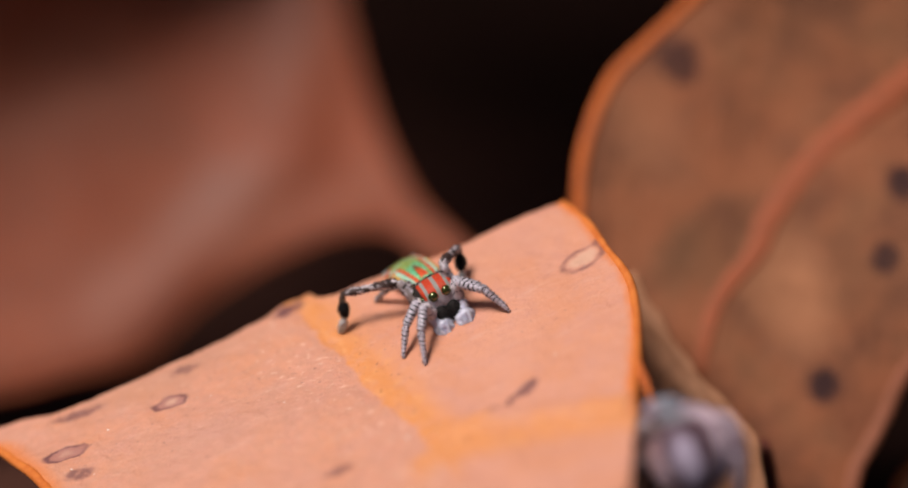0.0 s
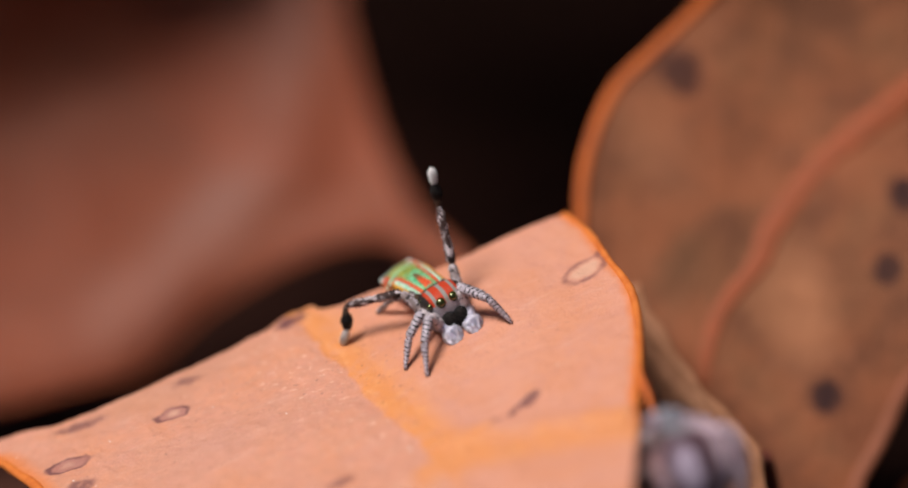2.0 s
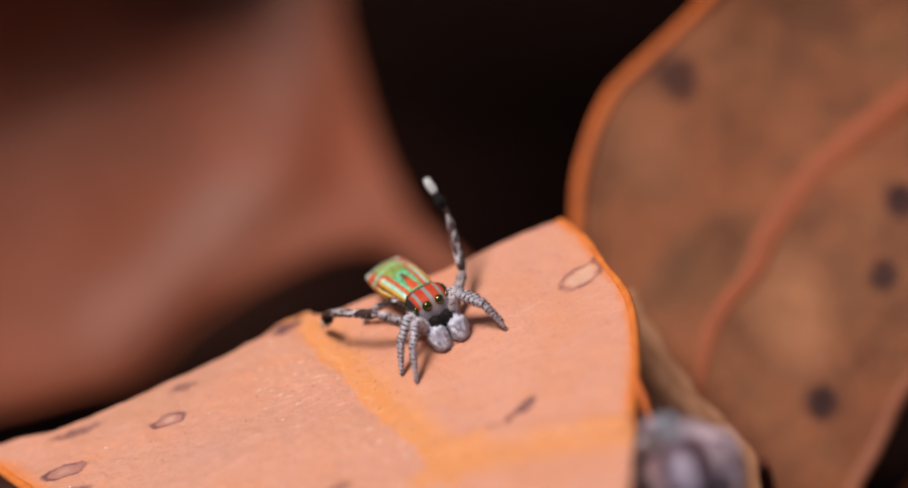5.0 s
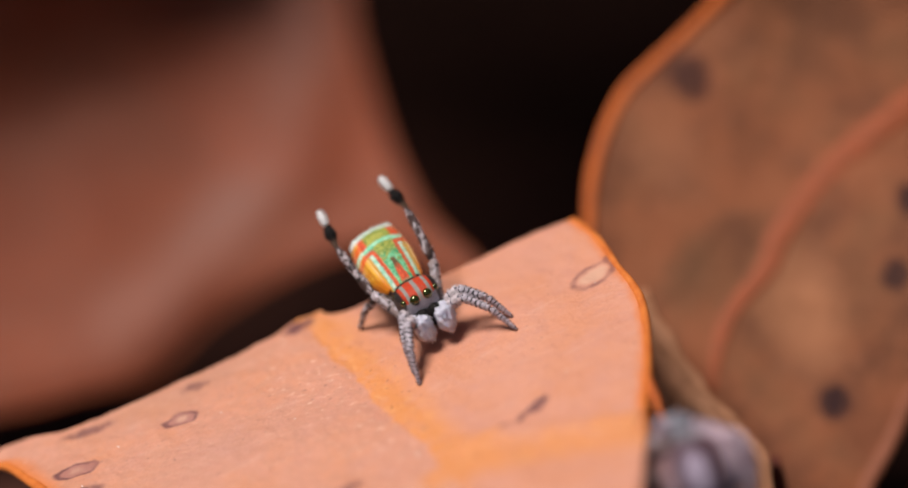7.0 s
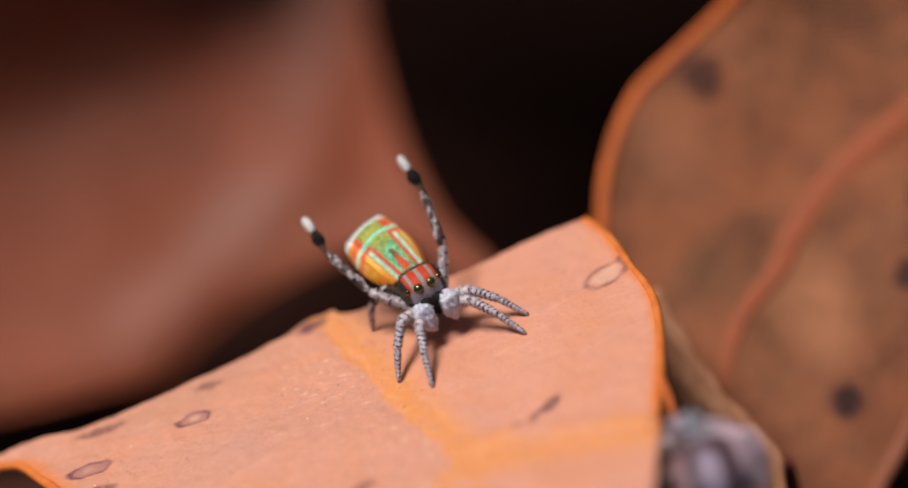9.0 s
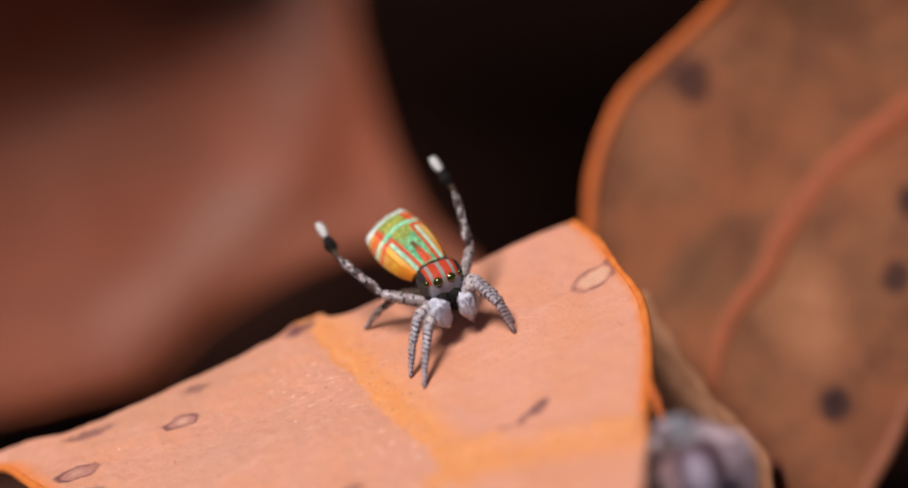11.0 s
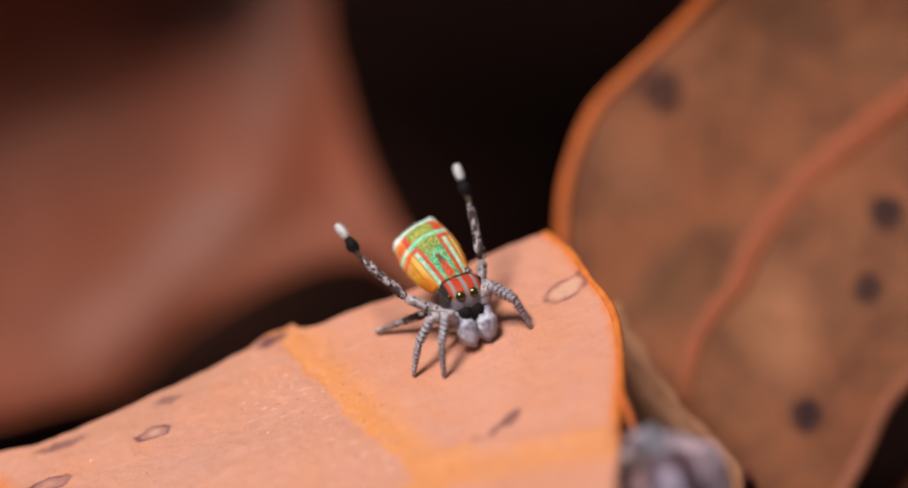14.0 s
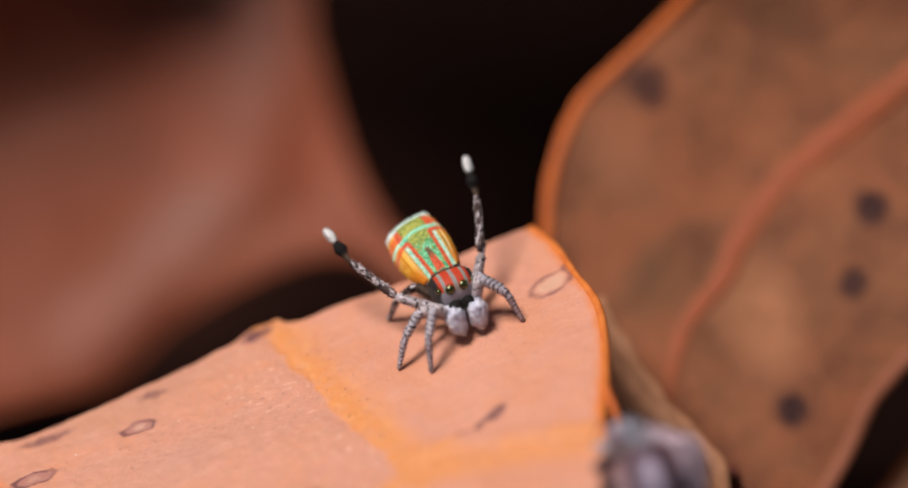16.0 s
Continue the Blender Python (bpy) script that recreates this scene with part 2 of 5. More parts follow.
def soil_material():
    s = Shade("dark_soil", 1.0, 0.0)
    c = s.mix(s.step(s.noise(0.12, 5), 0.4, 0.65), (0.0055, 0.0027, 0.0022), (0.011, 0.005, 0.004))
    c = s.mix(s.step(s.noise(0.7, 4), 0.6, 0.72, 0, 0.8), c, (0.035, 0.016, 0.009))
    # nearer the leaves the soil is painted a lighter brown, as if dimly lit
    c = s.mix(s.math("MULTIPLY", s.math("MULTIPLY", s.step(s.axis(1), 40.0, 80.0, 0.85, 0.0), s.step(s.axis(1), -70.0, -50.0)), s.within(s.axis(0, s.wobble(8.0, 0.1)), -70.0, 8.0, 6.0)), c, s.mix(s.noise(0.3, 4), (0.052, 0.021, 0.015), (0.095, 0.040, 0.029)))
    return s.done(c, s.noise(0.5, 6), 0.6, 0.8)


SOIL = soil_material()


def banded(name, pale, dark, spacing, share, brown=None):
    """Grey hair with broken dark rings along the limb."""
    s = Shade(name, 0.75, 0.25)
    p = s.wobble(0.12, 8.0)
    y = s.axis(1, p)
    # neighbouring rows of spots stand half a ring apart
    row = s.step(s.math("MULTIPLY", s.axis(0, p), s.axis(2, p)), -0.004, 0.004, 0.0, 0.30)
    saw = s.math("FRACT", s.math("ADD", s.math("DIVIDE", y, spacing), row))
    ring = s.within(saw, 0.5 - share / 2, 0.5 + share / 2, 0.07)
    gaps = s.step(s.noise(6.0, 2, 0.5, s.stretched(1.3, 0.6, 1.3)), 0.42, 0.54, 0.12, 0.94)
    c = s.mix(s.step(s.noise(9.0, 3), 0.35, 0.65), pale, tuple(0.72 * v for v in pale))
    if brown:
        c = s.mix(s.step(s.noise(2.6, 4, 0.6, s.stretched(1.5, 0.8, 1.5)), 0.38, 0.52), c, brown)
    c = s.mix(s.math("MULTIPLY", ring, gaps), c, dark)
    return s.done(c, s.noise(22.0, 3), 0.03, 0.7)


GREY_LEG = banded("grey_banded_hair", (0.68, 0.61, 0.68), (0.026, 0.020, 0.026), 0.20, 0.38)
FINE_LEG = banded("grey_ringed_hair", (0.64, 0.56, 0.63), (0.030, 0.022, 0.026), 0.17, 0.38)
FEMUR = banded("pale_femur_hair", (0.72, 0.63, 0.66), (0.10, 0.08, 0.11), 0.42, 0.20)
MOTTLED = banded("mottled_hair", (0.74, 0.65, 0.69), (0.02, 0.014, 0.014), 0.62, 0.26, (0.060, 0.034, 0.030))
GREY_MOTTLED = banded("grey_mottled_hair", (0.70, 0.63, 0.69), (0.05, 0.04, 0.04), 0.5, 0.22, (0.30, 0.24, 0.24))


def hair(name, a, b, scale=9.0, rough=0.8, fluffy=0.0):
    s = Shade(name, rough, 0.25)
    if fluffy:
        # light passes through pale hair
        s.bsdf.inputs["Subsurface Weight"].default_value = fluffy
        s.bsdf.inputs["Subsurface Scale"].default_value = 0.25 * MM
        s.bsdf.inputs["Subsurface Radius"].default_value = (1.0, 0.9, 1.0)
    c = s.mix(s.step(s.noise(scale, 4, 0.6), 0.35, 0.65), a, b)
    return s.done(c, s.noise(scale * 2.5, 3), 0.03, 0.7)


def tuft_material():
    """Brown at the joint, then a black brush."""
    s = Shade("black_tuft", 0.8, 0.25)
    c = s.mix(s.step(s.axis(1, s.wobble(0.15, 6.0)), 0.22, 0.42), (0.11, 0.07, 0.05), (0.010, 0.008, 0.008))
    return s.done(c, s.noise(20.0, 3), 0.03, 0.7)


TUFT = tuft_material()
BLACK = hair("black_hair", (0.006, 0.005, 0.005), (0.02, 0.016, 0.015))
WHITE = hair("white_hair", (0.95, 0.93, 0.94), (0.88, 0.85, 0.87), fluffy=0.5)
PALP = hair("pale_grey_hair", (0.84, 0.83, 0.96), (0.64, 0.62, 0.77), 4.0, fluffy=0.4)
DARK_BROWN = hair("dark_brown_hair", (0.035, 0.02, 0.014), (0.10, 0.065, 0.045))
FEMALE = hair("grey_brown_hair", (0.46, 0.38, 0.41), (0.20, 0.14, 0.15), 1.3)
FEMALE_DARK = hair("umber_hair", (0.09, 0.055, 0.055), (0.20, 0.13, 0.13), 1.5)
LAVENDER = hair("lavender_grey_hair", (0.60, 0.46, 0.53), (0.34, 0.23, 0.27), 1.6)
BLUE_GREY = hair("blue_grey_hair", (0.26, 0.25, 0.29), (0.13, 0.12, 0.145), 1.6)
RED_STEM = hair("red_brown_stem", (0.20, 0.045, 0.025), (0.11, 0.03, 0.02), 1.2)


def carapace_material():
    s = Shade("carapace_scales", 0.6, 0.35)
    p = s.wobble(0.05, 9.0)
    x = s.math("ABSOLUTE", s.axis(0, p))
    top = s.step(s.math("ADD", s.axis(2, p), s.math("MULTIPLY", s.axis(1, p), 0.12)), 0.38, 0.48)
    red = s.mix(s.noise(14.0, 2), (0.40, 0.020, 0.006), (0.60, 0.060, 0.012))
    red = s.mix(s.step(s.noise(7.0, 4, 0.7), 0.54, 0.64, 0.0, 0.7), red, (0.30, 0.12, 0.06))
    grey = s.mix(s.noise(10.0, 3), (0.34, 0.31, 0.29), (0.20, 0.19, 0.17))
    stripes = s.math("MAXIMUM", s.within(x, -0.2, 0.085, 0.02), s.within(x, 0.40, 0.54, 0.02))
    crown = s.mix(stripes, red, grey)
    crown = s.mix(s.step(x, 0.63, 0.71), crown, (0.022, 0.018, 0.018))
    crown = s.mix(s.step(s.axis(1, p), -0.22, -0.10, 1.0, 0.0), crown, (0.012, 0.010, 0.010))
    face = s.mix(s.noise(12.0, 3), (0.42, 0.39, 0.44), (0.18, 0.16, 0.19))
    face = s.mix(s.step(s.axis(2, p), -0.22, -0.10, 1.0, 0.0), face, (0.010, 0.009, 0.010))
    side = s.mix(s.math("MULTIPLY", s.step(s.axis(1, p), 0.1, 0.5), s.step(x, 0.62, 0.76, 1.0, 0.0)), s.mix(s.noise(9.0, 3), (0.03, 0.025, 0.025), (0.08, 0.070, 0.070)), face)
    return s.done(s.mix(top, side, crown), s.noise(24.0, 3), 0.03, 0.6)


def fan_material():
    """The scaled plate on the abdomen: x across, y from 0 at the waist to 3.0 at the far edge."""
    s = Shade("fan_scales", 0.42, 0.5)
    p = s.wobble(0.08, 7.0)
    x, y = s.math("ABSOLUTE", s.axis(0, p)), s.math("MULTIPLY", s.axis(1, p), -1.0)
    spark = s.noise(9.0, 4, 0.75)
    green = s.mix(s.step(spark, 0.44, 0.56), (0.020, 0.32, 0.13), (0.28, 0.72, 0.42))
    green = s.mix(s.step(s.noise(4.0, 4, 0.7), 0.52, 0.60, 0.0, 0.85), green, (0.36, 0.33, 0.03))
    mint = s.mix(s.step(s.noise(6.0, 3, 0.6), 0.4, 0.6), (0.30, 0.66, 0.50), (0.70, 0.82, 0.68))
    red = s.mix(s.step(spark, 0.40, 0.60), (0.56, 0.042, 0.010), (0.80, 0.13, 0.03))
    amber = s.mix(spark, (0.72, 0.30, 0.015), (0.84, 0.48, 0.08))
    olive = s.mix(s.step(spark, 0.42, 0.58), (0.13, 0.25, 0.03), (0.54, 0.50, 0.10))
    xr = s.math("SUBTRACT", x, s.math("MULTIPLY", y, 0.06))
    c = s.mix(s.within(xr, 0.46, 0.62, 0.025), green, mint)
    c = s.mix(s.step(xr, 0.61, 0.65), c, amber)
    c = s.mix(s.math("MULTIPLY", s.within(xr, 0.31, 0.46, 0.025), s.step(y, 1.92, 2.02, 1.0, 0.0)), c, red)
    c = s.mix(s.math("MULTIPLY", s.step(y, 1.35, 1.75), s.step(xr, 0.27, 0.33, 1.0, 0.0)), c, olive)
    tear = s.math("SUBTRACT", x, s.math("MULTIPLY", s.math("SUBTRACT", 1.25, y), 0.10))
    middle = s.math("MULTIPLY", s.step(tear, 0.06, 0.10, 1.0, 0.0), s.within(y, 0.12, 1.25, 0.1))
    c = s.mix(middle, c, s.mix(s.step(s.math("ADD", y, s.math("MULTIPLY", s.noise(6.0, 2), 0.5)), 0.9, 1.2), red, (0.14, 0.07, 0.02)))
    c = s.mix(s.math("MULTIPLY", s.step(xr, 0.36, 0.42), s.within(y, 1.82, 2.02, 0.04)), c, red)
    bow = s.math("ADD", y, s.math("MULTIPLY", s.math("MULTIPLY", x, x), 0.20))
    c = s.mix(s.within(bow, 2.12, 2.30, 0.03), c, s.mix(s.step(spark, 0.4, 0.6), (0.10, 0.56, 0.32), (0.50, 0.84, 0.66)))
    far = s.step(bow, 2.29, 2.34)
    c = s.mix(far, c, s.mix(s.step(x, 0.50, 0.60), olive, red))
    rim = s.mix(spark, (0.50, 0.80, 0.70), (0.86, 0.93, 0.92))
    c = s.mix(s.step(bow, 2.83, 2.89), c, rim)
    return s.done(c, spark, 0.06, 0.9)


def flap_material():
    """The folding side of the fan: amber, with red and mint running over from the plate."""
    s = Shade("flap_scales", 0.45, 0.45)
    p = s.wobble(0.08, 7.0)
    x, y = s.math("ABSOLUTE", s.axis(0, p)), s.math("MULTIPLY", s.axis(1, p), -1.0)
    spark = s.noise(12.0, 3, 0.7)
    c = s.mix(s.step(s.noise(2.5, 3), 0.4, 0.62), (0.72, 0.27, 0.010), (0.84, 0.44, 0.04))
    c = s.mix(s.step(spark, 0.5, 0.65, 0.0, 0.5), c, (0.88, 0.58, 0.14))
    c = s.mix(s.step(x, 0.02, 0.10, 0.55, 0.0), c, (0.86, 0.74, 0.42))
    c = s.mix(s.math("MULTIPLY", s.within(x, 0.22, 0.27, 0.02), s.within(y, 0.8, 1.85, 0.2)), c, (0.58, 0.20, 0.015))
    c = s.mix(s.step(y, 0.40, 1.1, 1.0, 0.0), c, (0.72, 0.22, 0.012))
    c = s.mix(s.within(s.math("ADD", y, s.math("MULTIPLY", x, 0.5)), 1.82, 2.02, 0.05), c, (0.74, 0.11, 0.02))
    c = s.mix(s.within(s.math("ADD", y, s.math("MULTIPLY", x, 0.35)), 2.08, 2.24, 0.04), c, (0.52, 0.80, 0.64))
    c = s.mix(s.within(s.math("ADD", y, s.math("MULTIPLY", x, 0.3)), 2.28, 2.58, 0.05), c, (0.78, 0.16, 0.035))
    c = s.mix(s.step(s.math("ADD", y, s.math("MULTIPLY", x, 0.25)), 2.72, 2.80), c, (0.88, 0.93, 0.92))
    c = s.mix(s.math("MULTIPLY", s.step(x, 0.30, 0.37), s.step(y, 1.0, 1.7, 0.0, 0.12)), c, (0.84, 0.78, 0.64))
    return s.done(c, spark, 0.04, 0.7)


def eye_material():
    s = Shade("eye_lens", 0.16, 0.7)
    s.bsdf.inputs["Coat Weight"].default_value = 1.0
    s.bsdf.inputs["Coat Roughness"].default_value = 0.10
    s.bsdf.inputs["Coat Tint"].default_value = (1.0, 0.95, 0.35, 1.0)
    # part of the glint is painted: the lens turns lighter green towards its top
    return s.done(s.mix(s.step(s.axis(2), -0.05, 0.2), (0.006, 0.008, 0.004), (0.024, 0.030, 0.006)))


CARAPACE, FAN, FLAP, EYE = carapace_material(), fan_material(), flap_material(), eye_material()


# ---- building helpers ----
def mesh_of(name, bm, material, smooth=True):
    me = bpy.data.meshes.new(name)
    bm.to_mesh(me)
    bm.free()
    me.materials.append(material)
    if smooth:
        me.polygons.foreach_set("use_smooth", [True] * len(me.polygons))
    return me


def part(name, bm, material, parent, label=""):
    ob = new(name, mesh_of(name, bm, material))
    ob.parent = parent
    return tagged(ob, label)


def spline(points, n):
    """n + 1 points along a smooth curve through the given ones, evenly by chord."""
    pts = [Vector(p).to_3d() for p in points]
    pts = [2 * pts[0] - pts[1], *pts, 2 * pts[-1] - pts[-2]]
    fine = []
    for i in range(1, len(pts) - 2):
        a, b, c, d = pts[i - 1:i + 3]
        for k in range(16):
            t = k / 16
            fine.append(0.5 * (2 * b + (c - a) * t + (2 * a - 5 * b + 4 * c - d) * t * t + (3 * b - a - 3 * c + d) * t ** 3))
    fine.append(pts[-2])
    run = [0.0]
    for a, b in zip(fine, fine[1:]):
        run.append(run[-1] + (b - a).length)
    out = []
    for k in range(n + 1):
        goal = run[-1] * k / n
        i = min(max(int(np.searchsorted(run, goal, side="right")) - 1, 0), len(fine) - 2)
        out.append(fine[i].lerp(fine[i + 1], min(1.0, (goal - run[i]) / max(run[i + 1] - run[i], 1e-9))))
    return out


def sheet(bottom, top, left, right, nu, nv, height, thick):
    """A leaf blade between four smooth edges, lifted by height(x, y), with both faces and an edge. Millimetres."""
    b, t, l, r = spline(bottom, nu), spline(top, nu), spline(left, nv), spline(right, nv)
    bm = bmesh.new()
    rows, margin = {}, {}
    for side in (0, 1):
        for j in range(nv + 1):
            for i in range(nu + 1):
                u, v = i / nu, j / nv
                wide = (r[j] - l[j]).length
                margin[i, j] = ((1 - u) * wide, u * wide)
                p = (1 - v) * b[i] + v * t[i] + (1 - u) * l[j] + u * r[j]
                p -= (1 - u) * (1 - v) * b[0] + u * (1 - v) * b[-1] + (1 - u) * v * t[0] + u * v * t[-1]
                z = height(p.x, p.y) - side * thick
                rows[side, i, j] = bm.verts.new((p.x * MM, p.y * MM, z * MM))
    for j in range(nv):
        for i in range(nu):
            bm.faces.new([rows[0, i, j], rows[0, i + 1, j], rows[0, i + 1, j + 1], rows[0, i, j + 1]])
            bm.faces.new([rows[1, i, j + 1], rows[1, i + 1, j + 1], rows[1, i + 1, j], rows[1, i, j]])
    ring = [(i, 0) for i in range(nu)] + [(nu, j) for j in range(nv)] + [(i, nv) for i in range(nu, 0, -1)] + [(0, j) for j in range(nv, 0, -1)]
    for a, c in zip(ring, ring[1:] + ring[:1]):
        bm.faces.new([rows[1, *a], rows[1, *c], rows[0, *c], rows[0, *a]])
    # the map holds the distances to the right and to the left edge
    layer, place = bm.loops.layers.uv.new("edge"), {vert: (i, j) for (side, i, j), vert in rows.items()}
    for f in bm.faces:
        for loop in f.loops:
            loop[layer].uv = margin[place[loop.vert]]
    return bm


def cord(points, n, radius, height=None, flat=1.0, seed=0, lift=0.0, sides=10):
    """A rounded cord along a smooth curve; radius(s) or a number, flat squeezes it along z. Millimetres."""
    line = spline(points, n)
    if height:
        line = [Vector((p.x, p.y, height(p.x, p.y) + lift)) for p in line]
    bm = bmesh.new()
    rings = []
    for k, p in enumerate(line):
        way = (line[min(k + 1, n)] - line[max(k - 1, 0)]).normalized()
        across = way.cross(Vector((0, 0, 1)))
        across = across.normalized() if across.length > 1e-4 else Vector((1, 0, 0))
        up = across.cross(way)
        r = radius(k / n) if callable(radius) else radius
        r *= 1 + 0.16 * noise.noise(Vector((k * 0.13, seed, 0.5)))
        rings.append([bm.verts.new((p + (across * math.cos(a) + up * math.sin(a) * flat) * r) * MM)
                      for a in (2 * math.pi * i / sides for i in range(sides))])
    for a, b in zip(rings, rings[1:]):
        for i in range(sides):
            bm.faces.new([a[i], a[(i + 1) % sides], b[(i + 1) % sides], b[i]])
    bm.faces.new(rings[0][::-1])
    bm.faces.new(rings[-1])
    bmesh.ops.recalc_face_normals(bm, faces=bm.faces)
    layer = bm.loops.layers.uv.new("edge")
    for f in bm.faces:
        for loop in f.loops:
            loop[layer].uv = (9.0, 9.0)
    return bm


def blob(fn, nu=28, nv=18):
    """A closed round form: fn(direction) gives the point in millimetres for a unit direction."""
    bm = bmesh.new()
    top, bot = bm.verts.new(Vector(fn(Vector((0, 0, 1)))) * MM), bm.verts.new(Vector(fn(Vector((0, 0, -1)))) * MM)
    rings = []
    for j in range(1, nv):
        th = math.pi * j / nv
        rings.append([bm.verts.new(Vector(fn(Vector((math.sin(th) * math.cos(ph), math.sin(th) * math.sin(ph), math.cos(th))))) * MM)
                      for ph in (2 * math.pi * i / nu for i in range(nu))])
    for i in range(nu):
        k = (i + 1) % nu
        bm.faces.new([top, rings[0][i], rings[0][k]])
        bm.faces.new([bot, rings[-1][k], rings[-1][i]])
        for a, b in zip(rings, rings[1:]):
            bm.faces.new([a[i], b[i], b[k], a[k]])
    return bm


def furred(bm, count, length, width, seed, lean=(0, 0, 0), keep=None):
    """Adds short tapering hairs to the surface. Millimetres."""
    rnd = random.Random(seed)
    bm.normal_update()
    faces = [f for f in bm.faces if keep is None or keep(f.calc_center_median() / MM)]
    sizes = [f.calc_area() for f in faces]
    for f in rnd.choices(faces, sizes, k=count):
        w = [rnd.random() + 0.05 for _ in f.verts]
        base = sum((v.co * a for v, a in zip(f.verts, w)), Vector()) / sum(w)
        way = (f.normal + Vector(lean) + Vector([rnd.uniform(-0.45, 0.45) for _ in range(3)])).normalized()
        side = way.orthogonal().normalized() * width * MM
        tip = bm.verts.new(base + way * length * MM * rnd.uniform(0.6, 1.25))
        foot = [bm.verts.new(base - f.normal * 0.01 * MM + Matrix.Rotation(a, 3, way) @ side) for a in (0.0, 2.1, 4.2)]
        for i in range(3):
            bm.faces.new([foot[i], foot[(i + 1) % 3], tip])
    return bm


def limb(length, profile, seed, count=0, hair_length=0.1, sides=12, steps=14, hair_width=0.010):
    """A limb segment along +y from its joint; profile(s) is its radius. Millimetres."""
    bm = bmesh.new()
    rings = []
    for k in range(steps + 1):
        s = k / steps
        r = profile(s) * (min(1.0, (s + 0.03) / 0.10) ** 0.5) * (min(1.0, (1.03 - s) / 0.10) ** 0.5)
        rings.append([bm.verts.new(Vector((r * math.cos(a), s * length, r * math.sin(a))) * MM) for a in (2 * math.pi * i / sides for i in range(sides))])
    for a, b in zip(rings, rings[1:]):
        for i in range(sides):
            bm.faces.new([a[(i + 1) % sides], a[i], b[i], b[(i + 1) % sides]])
    bm.faces.new(rings[0])
    bm.faces.new(rings[-1][::-1])
    if count:
        furred(bm, count, hair_length, hair_width, seed, (0, 0.7, 0))
    return bm


# ---- ground and leaves ----
def ground_height(x, y):
    return -0.016 + 0.0025 * noise.fractal(Vector((x * 45, y * 45, 0.3)), 1.0, 2.0, 4)


def build_ground():
    bm = bmesh.new()
    far = (0.4, 0.8, 1.6, 4.0, 10.0, 30.0, 80.0)
    across = [-d for d in reversed(far)] + [k * 0.004 for k in range(-45, 46)] + list(far)
    along = [-d for d in reversed(far)] + [k * 0.004 for k in range(-60, 71)] + list(far)
    grid = [[bm.verts.new((x, y, ground_height(x, y))) for x in across] for y in along]
    for a, b in zip(grid, grid[1:]):
        for i in range(len(across) - 1):
            bm.faces.new([a[i], a[i + 1], b[i + 1], b[i]])
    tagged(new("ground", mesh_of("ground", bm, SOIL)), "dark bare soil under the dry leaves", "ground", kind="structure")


build_ground()

LEAF = pose(0, 0, 0, 17.16, -15.6, -4.75)


def fold_line(x):
    return -6.45 - 0.02 * x * abs(x)


def main_height(x, y):
    """The pink leaf is nearly flat, creased at its rib; its front lip bends up."""
    rib = x + 5.9 - (4.43 - y) * 0.545
    z = -0.10 * math.exp(-(rib / 0.9) ** 2)
    front = max(0.0, fold_line(x) - y) * min(1.0, max(0.0, (x + 3.0) / 4.0))
    z += 0.12 * front + 0.16 * math.exp(-((fold_line(x) - y) / 0.55) ** 2) * min(1.0, max(0.0, (x + 1.0) / 3.0))
    far = max(0.0, abs(x + 4) - 11.0)
    z -= 0.02 * far * far
    z += 0.16 * noise.noise(Vector((x * 0.35, y * 0.35, 1.7))) + 0.05 * noise.noise(Vector((x * 1.3, y * 1.3, 4.1))) + 0.025 * noise.noise(Vector((x * 3.1, y * 3.1, 2.2)))
    return z - 0.16 * noise.noise(Vector((0, 0, 1.7)))


